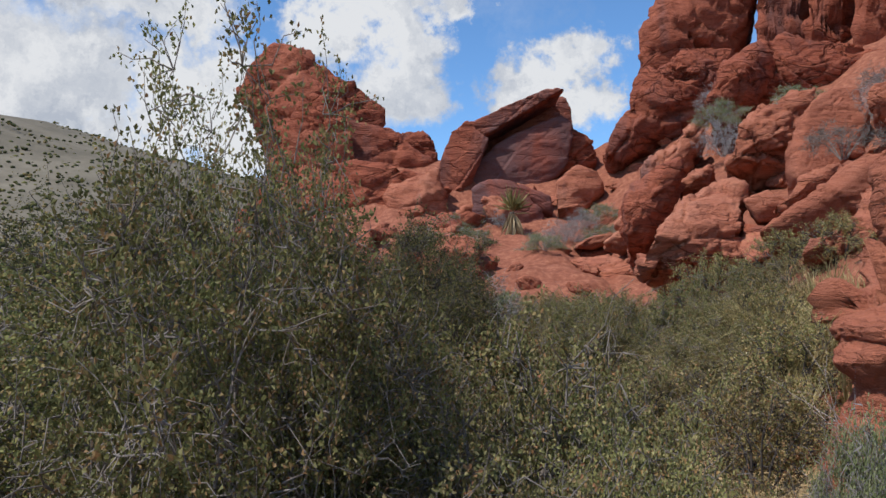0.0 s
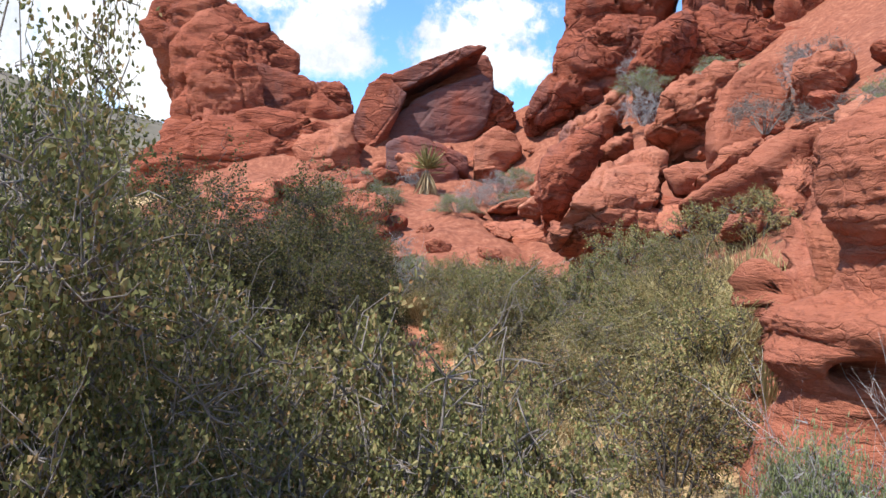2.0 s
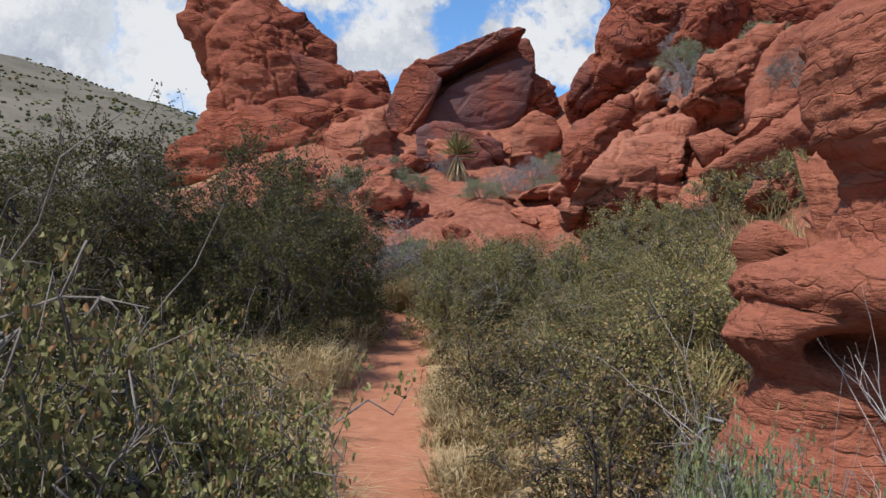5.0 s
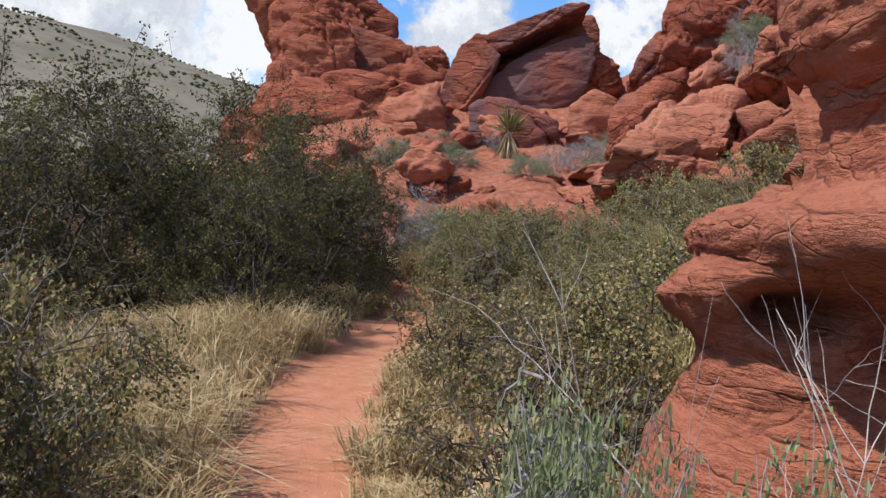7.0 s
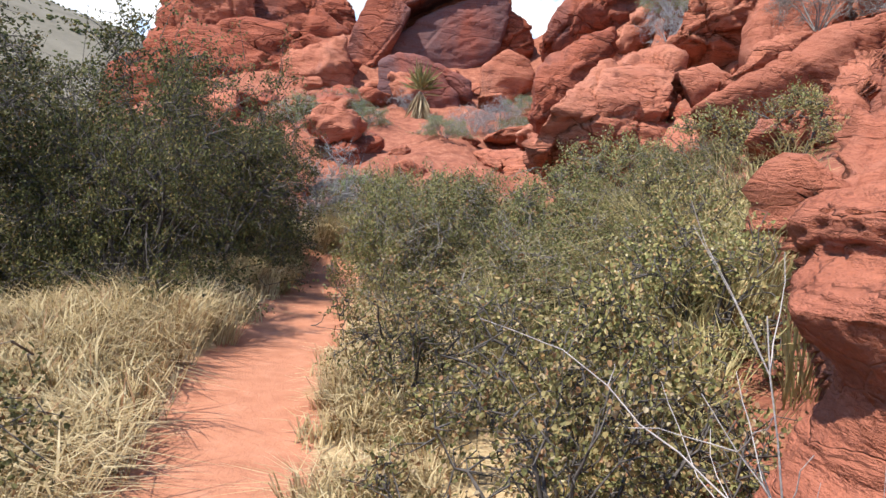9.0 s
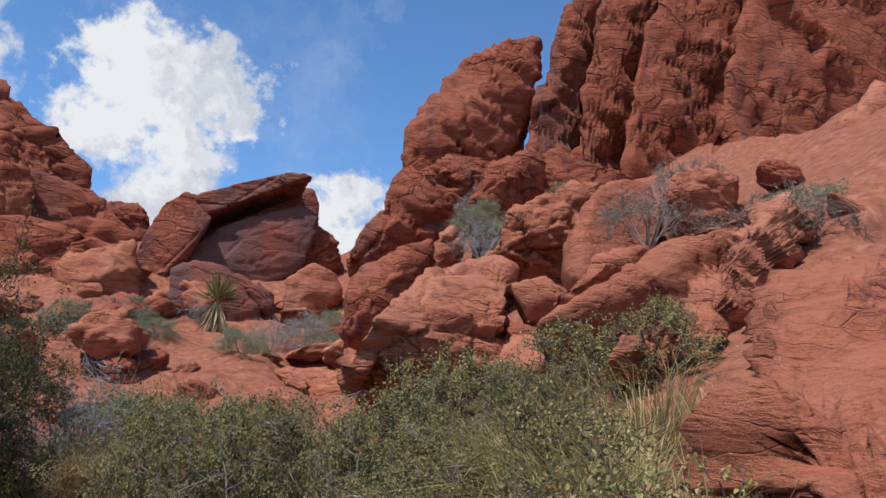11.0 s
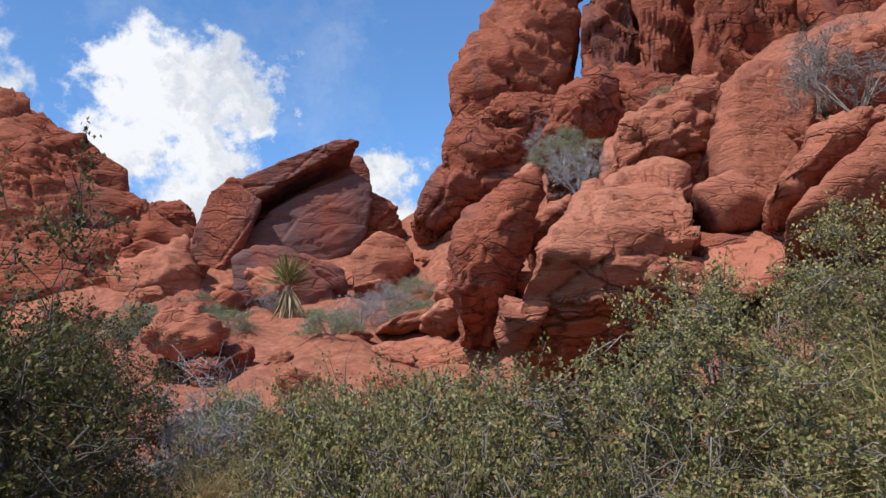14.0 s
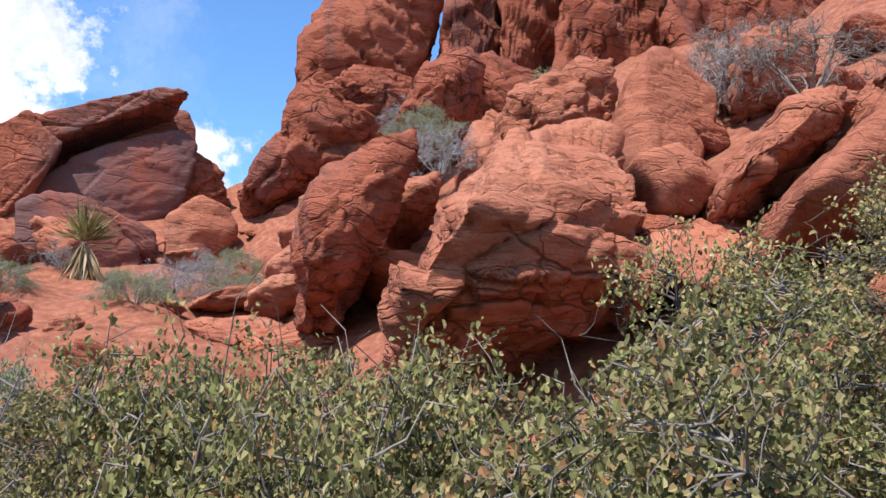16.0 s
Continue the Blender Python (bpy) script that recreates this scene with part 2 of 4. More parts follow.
YUCCA_LEAF = leaf_material("yucca_leaf", [(0.0, (0.1, 0.1, 0.04)), (0.6, (0.2, 0.17, 0.07)), (1.0, (0.34, 0.26, 0.13))], 0.1)
YUCCA_DEAD = leaf_material("dry_yucca_leaf", [(0.0, (0.2, 0.14, 0.08)), (1.0, (0.36, 0.27, 0.17))], 0.1)


def bark(name, a, c):
    m, nt, b = material(name, 0.85)
    geo = nt.nodes.new("ShaderNodeTexCoord").outputs["Object"]
    f = noise_tex(nt, geo, 30, 5, 0.7)
    nt.links.new(ramp_of(nt, f, [(0.3, a), (0.7, c)]), b.inputs["Base Color"])
    bump = nt.nodes.new("ShaderNodeBump")
    bump.inputs["Strength"].default_value, bump.inputs["Distance"].default_value = 0.5, 0.01
    nt.links.new(f, bump.inputs["Height"])
    nt.links.new(bump.outputs[0], b.inputs["Normal"])
    return m


BARK = bark("oak_bark", (0.10, 0.085, 0.078), (0.27, 0.24, 0.22))
BARK_DARK = bark("dark_bark", (0.045, 0.038, 0.036), (0.13, 0.115, 0.105))
BARK_DEAD = bark("bleached_twig", (0.3, 0.26, 0.25), (0.52, 0.46, 0.43))
BARK_GREY = bark("grey_twig", (0.2, 0.19, 0.2), (0.36, 0.34, 0.34))


def ground_material():
    m, nt, b = material("red_earth", 0.95)
    geo = nt.nodes.new("ShaderNodeTexCoord").outputs["Object"]
    att = nt.nodes.new("ShaderNodeAttribute")
    att.attribute_name = "cover"
    sep = nt.nodes.new("ShaderNodeSeparateColor")
    nt.links.new(att.outputs["Color"], sep.inputs[0])
    big = noise_tex(nt, geo, 0.9, 6, 0.6, 0.3)
    mid = noise_tex(nt, geo, 6, 6, 0.65)
    fine = noise_tex(nt, geo, 60, 4, 0.7)
    sand = ramp_of(nt, mid, [(0.3, (0.32, 0.132, 0.078)), (0.55, (0.40, 0.175, 0.105)), (0.75, (0.45, 0.215, 0.136))])
    straw = ramp_of(nt, fine, [(0.3, (0.27, 0.17, 0.09)), (0.6, (0.46, 0.35, 0.2)), (0.8, (0.56, 0.45, 0.28))])
    rubble = ramp_of(nt, mid, [(0.3, (0.15, 0.052, 0.035)), (0.55, (0.26, 0.098, 0.062)), (0.75, (0.36, 0.17, 0.11))])
    desert = ramp_of(nt, noise_tex(nt, geo, 0.05, 8, 0.7), [(0.35, (0.12, 0.105, 0.08)), (0.65, (0.2, 0.175, 0.135))])
    # cover: red channel litter, green bare rubble, blue far desert
    edge = maths(nt, "ADD", sep.outputs[0], spread(nt, mid, 0.2, 0.8, -0.3, 0.3))
    col = mixed(nt, spread(nt, edge, 0.35, 0.65), sand, straw)
    col = mixed(nt, spread(nt, maths(nt, "ADD", sep.outputs[1], spread(nt, big, 0.2, 0.8, -0.25, 0.25)), 0.35, 0.65), col, rubble)
    col = mixed(nt, sep.outputs[2], col, desert)
    nt.links.new(col, b.inputs["Base Color"])
    h = maths(nt, "ADD", mid, maths(nt, "MULTIPLY", fine, 0.35))
    bump = nt.nodes.new("ShaderNodeBump")
    bump.inputs["Strength"].default_value, bump.inputs["Distance"].default_value = 0.45, 0.05
    nt.links.new(h, bump.inputs["Height"])
    nt.links.new(bump.outputs[0], b.inputs["Normal"])
    return m


EARTH = ground_material()


# ---- shape tools ----
def lattice(i, seed):
    """Hash of whole-number points to 0..1."""
    h = (i[..., 0] * 374761393 + i[..., 1] * 668265263 + i[..., 2] * 2147483647 + seed * 1274126177) & 0xFFFFFFFF
    h = ((h ^ (h >> 13)) * 1274126177) & 0xFFFFFFFF
    return ((h ^ (h >> 16)) & 0xFFFFFF) / float(0xFFFFFF)


def vnoise(p, seed=0):
    i = np.floor(p).astype(np.int64)
    f = p - i
    f = f * f * (3 - 2 * f)
    v = 0
    for a in (0, 1):
        for b in (0, 1):
            for c in (0, 1):
                wgt = (f[:, 0] if a else 1 - f[:, 0]) * (f[:, 1] if b else 1 - f[:, 1]) * (f[:, 2] if c else 1 - f[:, 2])
                v = v + wgt * lattice(i + np.array((a, b, c)), seed)
    return v * 2 - 1


def fbm(p, octaves=4, seed=0, gain=0.5):
    v, amp = 0, 1.0
    for k in range(octaves):
        v = v + amp * vnoise(p * 2 ** k + 17.3 * k, seed + k)
        amp *= gain
    return v


def step01(v, lo, hi):
    t = np.clip((v - lo) / (hi - lo), 0, 1)
    return t * t * (3 - 2 * t)


def mesh_of(name, verts, faces, mats, smooth=True):
    """A mesh from arrays; faces of one size."""
    me = bpy.data.meshes.new(name)
    verts, faces = np.asarray(verts, np.float32), np.asarray(faces, np.int32)
    n, k = faces.shape
    me.vertices.add(len(verts))
    me.vertices.foreach_set("co", verts.ravel())
    me.loops.add(n * k)
    me.loops.foreach_set("vertex_index", faces.ravel())
    me.polygons.add(n)
    me.polygons.foreach_set("loop_start", np.arange(0, n * k, k, dtype=np.int32))
    me.polygons.foreach_set("loop_total", np.full(n, k, np.int32))
    me.polygons.foreach_set("use_smooth", np.full(n, smooth))
    for m in mats:
        me.materials.append(m)
    me.update(calc_edges=True)
    me.validate()
    return me


def part(name, data, parent, label=""):
    ob = new(name, data)
    ob.parent = parent
    if label:
        ob["label"] = label
    return ob


SPHERES = {}


def sphere(level):
    if level not in SPHERES:
        bm = bmesh.new()
        bmesh.ops.create_icosphere(bm, subdivisions=level, radius=1)
        v = np.array([q.co for q in bm.verts])
        f = np.array([[q.index for q in face.verts] for face in bm.faces])
        bm.free()
        SPHERES[level] = (v / np.linalg.norm(v, axis=1)[:, None], f)
    return SPHERES[level]


ROCK_COUNT = [0]


def bedding_frame(x):
    """Axes of the tilted beds; layers lie flat in it and are thin upwards."""
    a = Euler((0.1, -0.3 if x < 6 else 0.45, 0.2)).to_matrix()
    return np.array(a) * np.array((0.55, 0.6, 1.25))


def shards(p, size, seed):
    """Broken blocks: each point's block value and its distance from the block's joint."""
    q = p / size
    base = np.floor(q).astype(np.int64)
    best, second, value, tilt = np.full(len(q), 9.0), np.full(len(q), 9.0), np.zeros(len(q)), np.zeros(len(q))
    for a in (-1, 0, 1):
        for b in (-1, 0, 1):
            for c in (-1, 0, 1):
                i = base + np.array((a, b, c))
                ra, rb, rc = lattice(i, seed), lattice(i, seed + 1), lattice(i, seed + 2)
                dx, dy, dz = i[:, 0] + ra - q[:, 0], i[:, 1] + rb - q[:, 1], i[:, 2] + rc - q[:, 2]
                d = np.sqrt(dx * dx + dy * dy + dz * dz)
                near = d < best
                second = np.where(near, best, np.minimum(second, d))
                value = np.where(near, lattice(i, seed + 3), value)
                tilt = np.where(near, (rb - 0.5) * dx + (rc - 0.5) * dy + (ra - 0.7) * dz, tilt)
                best = np.where(near, d, best)
    return value + 1.3 * tilt, second - best


def rock_mesh(name, corners, thick, mat, rough=1.0, strata=0.7, pock=0.0, sink=0.3, level=5, bulge=0.25, vary=True):
    """A boulder or rock mass: the rounded hull of its front corners and of a back face set `thick` metres deeper,
    weathered into layers, cracks and pits."""
    ROCK_COUNT[0] += 1
    seed = ROCK_COUNT[0] * 31
    front = np.array(corners, float)
    mid = front.mean(0)
    away = mid - np.array((1.4, 6.0, mid[2]))
    away /= np.linalg.norm(away)
    size = np.ptp(front, axis=0)
    span = float(np.linalg.norm(size[[0, 2]]))
    back = mid + (front - mid) * 0.86 + away * thick
    low = front[np.argsort(front[:, 2])[: max(3, len(front) // 3)]]
    foot = np.vstack([low + away * thick * 0.45, low + away * thick * 0.9])
    foot[:, 2] -= sink * size[2]
    nose = (mid - away * thick * bulge * 0.5)[None]
    pts = np.vstack([front, back, foot, nose])
    c = pts.mean(0)
    _, _, axes = np.linalg.svd(pts - c, full_matrices=False)
    q = (pts - c) @ axes.T
    scale = np.abs(q).max(0)
    q = q / scale
    bm = bmesh.new()
    for v in q:
        bm.verts.new(v)
    bmesh.ops.convex_hull(bm, input=bm.verts)
    planes = {}
    for f in bm.faces:
        n = f.normal
        h = n.dot(f.verts[0].co)
        if h > 1e-4:
            key = tuple(round(v, 1) for v in n)
            if key not in planes or h < planes[key][0]:
                planes[key] = (h, (n.x / h, n.y / h, n.z / h))
    bm.free()
    P = np.array([v for _, v in planes.values()])
    d, faces = sphere(level)
    k = np.clip(d @ P.T, 0, None)
    power = 34
    r = 1.0 / np.power(np.power(k, power).sum(1), 1.0 / power)
    v = (d * r[:, None] * 1.015 * scale) @ axes + c
    me = mesh_of(name, v, faces, [mat])
    nor = np.empty(len(v) * 3, np.float32)
    me.vertices.foreach_get("normal", nor)
    nor = nor.reshape(-1, 3)
    s = max(0.5, min(span, 6.0)) / 4.0            # weathering grows with the mass
    cell, gap = shards(v @ bedding_frame(mid[0]), 1.25 * s, seed)
    disp = 0.21 * s * rough * (cell - 0.5) - 0.13 * s * rough * (1 - step01(gap, 0.0, 0.05))
    cell, gap = shards(v @ bedding_frame(mid[0]) + 0.1 * fbm(v / s, 2, 3)[:, None], 0.45 * s, seed + 2)
    disp += 0.1 * s * rough * (cell - 0.5) - 0.05 * s * rough * (1 - step01(gap, 0.0, 0.07))
    disp += 0.07 * s * rough * fbm(v / (1.3 * s) + seed, 3, seed)
    tilt = np.array((0.28, -0.1, 0.95)) if mid[0] < 6 else np.array((-0.42, 0.1, 0.9))
    lay = (v @ tilt) / (0.24 * s) + 1.1 * fbm(v / (2.6 * s), 3, 7)
    fl, fr = np.floor(lay), lay - np.floor(lay)
    rnd = lattice(np.stack([fl, fl * 0 + 3, fl * 0], -1).astype(np.int64), 5)
    ledge = (rnd - 0.5) * np.minimum(1, 6 * np.minimum(fr, 1 - fr)) - 0.45 * np.exp(-(np.minimum(fr, 1 - fr) / 0.07) ** 2)
    patch = step01(fbm(v / (3.0 * s) + 5, 2, 11), -0.5, 0.6)
    disp += 0.085 * s * strata * ledge * patch
    crack = np.abs(fbm(v / (2.2 * s) + 3.3, 3, seed + 9))
    disp -= 0.12 * s * rough * np.exp(-(crack / 0.03) ** 2)
    pits = step01(fbm(v / (0.55 * s) + 9.1, 2, 23), 0.45, 0.8)
    disp -= (0.03 * rough + 0.22 * pock) * s * pits
    disp += 0.02 * s * rough * fbm(v / (0.22 * s), 3, 41)
    v = v + nor * disp[:, None]
    me.vertices.foreach_set("co", v.astype(np.float32).ravel())
    me.update()
    return me


def rock(name, label, corners, thick, mat=None, **opts):
    return tagged(new(name, rock_mesh(name, corners, thick, mat or ROCK_RED, **opts)), label, "rock")


# ---- ground ----
TRAIL = [(-0.6, -6), (-0.25, -1), (0.1, 0.6), (0.7, 1.8), (1.6, 2.6), (2.15, 3.4), (1.95, 4.7), (1.6, 6.0), (1.25, 7.2), (1.08, 9.0), (1.08, 11.0), (1.08, 13.4), (0.85, 14.3), (-0.1, 15.2), (-0.5, 17.0), (0.2, 20), (1.3, 23), (1.6, 26)]


def trail_distance(x, y):
    best = np.full(np.shape(x), 1e9)
    for (ax, ay), (bx, by) in zip(TRAIL, TRAIL[1:]):
        dx, dy = bx - ax, by - ay
        t = np.clip(((x - ax) * dx + (y - ay) * dy) / (dx * dx + dy * dy), 0, 1)
        best = np.minimum(best, np.hypot(x - ax - t * dx, y - ay - t * dy))
    return best


def ground_z(x, y):
    x, y = np.asarray(x, float), np.asarray(y, float)
    z = np.interp(y, [-8, 0, 3.5, 8, 13, 16, 24, 27, 30, 33, 36, 60, 200], [0.1, -0.12, -0.3, -0.13, -0.02, 0.35, 2.2, 3.05, 3.8, 5.4, 6.8, 6.0, 5.0])
    near = step01(x, -14, -2)
    z = z * (0.25 + 0.75 * near)
    edge = np.interp(y, [-5, 2, 8, 14, 25, 60], [5.5, 4.2, 2.9, 3.1, 4.6, 8.0])
    rise = np.clip(x - edge, 0, np.interp(y, [-8, 8, 13, 15.5], [12, 4.2, 5.2, 12])) * np.interp(y, [-8, 3, 8, 14, 35, 80], [0.1, 0.3, 0.5, 0.72, 0.62, 0.1])
    z = z + rise * step01(-x, -60, -25)
    # a pale hill far off
    u = -0.62 * y - 0.78 * x
    hill = 78 * np.exp(-((x + 260) / 190) ** 2 - ((y - 300) / 150) ** 2) + 26 * np.exp(-((x + 60) / 160) ** 2 - ((y - 420) / 130) ** 2)
    p = np.stack([x, y, 0 * x], -1).reshape(-1, 3)
    small = ((0.035 + 0.13 * step01(p[:, 1], 16, 20)) * fbm(p / 0.6, 3, 2) + (0.09 + 0.18 * step01(p[:, 1], 16, 22)) * fbm(p / 2.4, 3, 4)).reshape(np.shape(x))
    far = step01(np.hypot(x, y), 60, 200)
    rolls = (2.5 * fbm(p / 26.0, 4, 8)).reshape(np.shape(x)) * far
    flat = step01(trail_distance(x, y), 0.2, 0.6)
    return z + hill + rolls + small * (0.3 + 0.7 * flat) * (1 - far) - 0.03 * (1 - flat)


def build_ground():
    def axis(lo, hi, step, reach):
        core = np.arange(lo, hi, step)
        out, g = [], step
        while sum(out) < reach:
            g *= 1.12
            out.append(g)
        run = np.cumsum(out)
        return np.concatenate([(lo - run)[::-1], core, core[-1] + run])
    xs, ys = axis(-5, 9, 0.13, 2500), axis(-3, 30, 0.13, 2500)
    X, Y = np.meshgrid(xs, ys)
    Z = ground_z(X, Y)
    v = np.stack([X, Y, Z], -1).reshape(-1, 3)
    nx, ny = len(xs), len(ys)
    i = (np.arange(ny - 1)[:, None] * nx + np.arange(nx - 1)).ravel()
    me = mesh_of("ground", v, np.stack([i, i + 1, i + nx + 1, i + nx], -1), [EARTH])
    x, y = v[:, 0], v[:, 1]
    litter = step01(trail_distance(x, y), 0.3, 0.5)
    rubble = np.maximum(step01(y, 14, 17), step01(x - np.interp(y, [0, 8, 14], [4, 2.6, 3]), 0, 0.8)) * step01(x, -9, -5)
    far = step01(np.hypot(x, y), 45, 110)
    far = np.maximum(far, step01(-x, 9, 20))
    col = np.stack([litter, rubble, far, np.ones_like(x)], -1).astype(np.float32)
    a = me.color_attributes.new("cover", "FLOAT_COLOR", "POINT")
    a.data.foreach_set("color", col.ravel())
    tagged(new("ground", me), "red sandy earth with a worn footpath and straw litter", "ground", kind="structure")


build_ground()


# ---- rocks: front corners and depth of each mass ----
sandstone_pinnacle = tagged(new("sandstone_pinnacle"), "tall red sandstone pinnacle with an overhanging crown", "pinnacle")
part("crown", rock_mesh("crown", [(-10.08, 37.5, 11.18), (-9.88, 37.5, 12.02), (-9.26, 37.5, 13.14), (-8.39, 37.5, 13.67), (-7.51, 37.5, 13.41), (-7.17, 37.5, 12.76), (-5.97, 37.5, 12.29), (-4.85, 37.5, 11.32), (-2.95, 37.5, 10.35), (-3.47, 37.5, 8.92), (-4.63, 37.5, 7.77), (-7.5, 37.5, 8.6)], 6, ROCK_FAR, level=6), sandstone_pinnacle)
part("neck", rock_mesh("neck", [(-8.45, 37, 8.41), (-8.8, 37, 10.2), (-7.33, 37, 11.73), (-4.57, 37, 10.38), (-3.75, 37, 8.43), (-5.63, 37, 6.86), (-8.2, 37, 6.7)], 6, ROCK_FAR, level=6), sandstone_pinnacle)
part("body", rock_mesh("body", [(-8.1, 36, 7.97), (-5.6, 36, 10.07), (-3.77, 36, 9.07), (-2.66, 36, 8.4), (-0.72, 36, 7.65), (-0.35, 36, 5.74), (-1.54, 36, 4.73), (-9.0, 36, 4.72), (-8.8, 36, 5.91), (-8.3, 36, 6.77)], 8, ROCK_FAR, level=6), sandstone_pinnacle)
part("shoulder", rock_mesh("shoulder", [(-3.55, 38, 8.96), (-2.78, 38, 9.21), (-1.65, 38, 9.36), (-1.15, 38, 9.05), (-0.81, 38, 8.22), (-0.82, 38, 7.34), (-3.68, 38, 7.26)], 4, ROCK_FAR, level=6), sandstone_pinnacle)
part("apron", rock_mesh("apron", [(-8.79, 32, 5.06), (-6.37, 32, 6.44), (-3.88, 32, 6.87), (-2.19, 32, 6.53), (-0.66, 32, 6.24), (-0.96, 32, 4.78), (-1.24, 32, 4.03), (-4.14, 32, 3.38), (-8.72, 32, 3.81)], 5, ROCK_FAR, level=6), sandstone_pinnacle)
part("buttress", rock_mesh("buttress", [(-6.98, 34.5, 6.74), (-7.41, 34.5, 8.66), (-6.48, 34.5, 10.32), (-5.09, 34.5, 9.93), (-4.35, 34.5, 8.58), (-4.05, 34.5, 6.99), (-5.15, 34.5, 6.25)], 3, ROCK_FAR, level=6), sandstone_pinnacle)
leaning_slab = tagged(new("leaning_slab"), "leaning sandstone slab with a projecting tip", "rock")
part("overhang", rock_mesh("overhang", [(-0.1301, 32.94, 8.185), (0.3394, 32.94, 8.909), (3.068, 32.94, 9.75), (4.202, 32.94, 9.946), (5.259, 32.94, 9.701), (5.288, 32.94, 9.32), (4.682, 32.94, 9.124), (3.088, 32.94, 8.831), (1.64, 32.94, 8.342), (0.6719, 32.94, 7.657)], 3.2, ROCK_SLAB, rough=0.3, sink=0, bulge=0, level=6), leaning_slab)
part("leaning_arm", rock_mesh("leaning_arm", [(-1.092, 32.59, 4.866), (-0.8765, 32.59, 5.923), (-0.1713, 32.59, 8.039), (0.5437, 32.59, 8.626), (1.465, 32.59, 7.725), (0.3577, 32.59, 6.491), (-0.3476, 32.59, 4.836)], 3, ROCK_SLAB, rough=0.3, bulge=0, level=6), leaning_slab)
part("back_wall", rock_mesh("back_wall", [(-0.02, 35.4, 6.25), (1.26, 35.4, 8.51), (3.24, 35.4, 9.64), (4.77, 35.4, 10.24), (5.25, 35.4, 9.62), (5.09, 35.4, 8.02), (2.5, 35.4, 6.31)], 3, ROCK_FAR, rough=0.3, level=6), leaning_slab)
rock("boulder", "large split boulder with dark purple varnish under the leaning slab", [(0.1061, 33.34, 5.616), (0.3248, 33.34, 6.412), (1.657, 33.34, 7.655), (3.12, 33.34, 8.42), (4.482, 33.34, 8.948), (4.96, 33.34, 8.48), (4.889, 33.34, 7.734), (4.551, 33.34, 6.561), (3.159, 33.34, 5.964), (2.443, 33.34, 5.387), (0.653, 33.34, 5.358)], 5, ROCK_VARNISH, rough=0.22, strata=0.3, bulge=0.1, level=6)
rock("boulder", "red boulder leaning behind the varnished boulder", [(4.71, 34, 8.64), (5.21, 34, 8.1), (5.86, 34, 7.88), (5.95, 34, 7.12), (5.3, 34, 6.71), (4.34, 34, 6.69)], 3, ROCK_FAR)
rock("boulder", "rounded red boulder standing behind the yucca", [(0.596, 28.6, 5.255), (1.285, 28.6, 5.658), (2.156, 28.6, 5.476), (3.144, 28.6, 4.423), (3.248, 28.6, 3.461), (0.791, 28.6, 3.435)], 2, ROCK_VARNISH, rough=0.4)
rock("boulder", "dark red wedge of rock resting on a boulder", [(1.434, 29.17, 5.681), (2.446, 29.17, 5.486), (3.481, 29.17, 5.06), (3.55, 29.17, 4.474), (2.987, 29.17, 4.508), (2.101, 29.17, 5.117)], 1.5, ROCK_VARNISH, rough=0.5)
rock("boulder", "pale orange boulder below the leaning slab", [(3.85, 31, 5.82), (4.7, 31, 6.45), (5.57, 31, 6.13), (5.74, 31, 5.61), (4.88, 31, 4.56), (3.86, 31, 4.38)], 3, ROCK_RED, rough=0.5)
rock("ledge", "layered red ledge beside the upper path", [(-1.41, 25.5, 2.94), (-0.97, 25.5, 3.49), (0.2, 25.5, 3.81), (0.35, 25.5, 3.26), (0.25, 25.5, 2.77), (-1.39, 25.5, 2.63)], 2.5, ROCK_RED)
rock("ledge", "dark red step of rock at the path", [(0.2, 21, 2.17), (0.3, 21, 2.35), (0.75, 21, 2.3), (0.83, 21, 1.81), (0.39, 21, 1.73)], 2, ROCK_FAR)
rock("ledge", "broken orange ledges under the pinnacle", [(-2.01, 31, 5.92), (-0.62, 31, 6.46), (-0.22, 31, 4.81), (-1.13, 31, 4.14), (-2.23, 31, 4.45), (-2.6, 31, 5.41)], 3, ROCK_RED)
rock("ledge", "flat layered red ledge below the pinnacle", [(-1.57, 27, 3.68), (-0.12, 27, 3.99), (0.15, 27, 3.49), (-0.01, 27, 3.02), (-1.59, 27, 2.72)], 2, ROCK_RED)
sandstone_cliff = tagged(new("sandstone_cliff"), "high red sandstone cliff with dome, spire and varnished faces", "cliff")
part("dome", rock_mesh("dome", [(7.53, 33, 10.55), (7.65, 33, 11.94), (8.3, 33, 13.34), (9.28, 33, 15.19), (10.55, 33, 16.39), (12.72, 33, 16.99), (12.75, 33, 15.57), (12.2, 33, 13.41), (11.81, 33, 11.37), (9.48, 33, 10.61)], 9, ROCK_CLIFF, level=6), sandstone_cliff)
part("toe", rock_mesh("toe", [(5.78, 31.5, 6.96), (6.45, 31.5, 8.34), (7.25, 31.5, 10.06), (9.58, 31.5, 11.16), (11, 31.5, 11.16), (10.84, 31.5, 9.53), (9.7, 31.5, 8.21), (6.57, 31.5, 6.72)], 8, ROCK_CLIFF, level=6), sandstone_cliff)
part("honeycomb_band", rock_mesh("honeycomb_band", [(8.11, 31, 9.98), (8.83, 31, 10.97), (10.41, 31, 10.9), (10.83, 31, 10.17), (10.08, 31, 8.9), (8.55, 31, 8.7)], 5, ROCK_CLIFF, pock=1, level=6), sandstone_cliff)
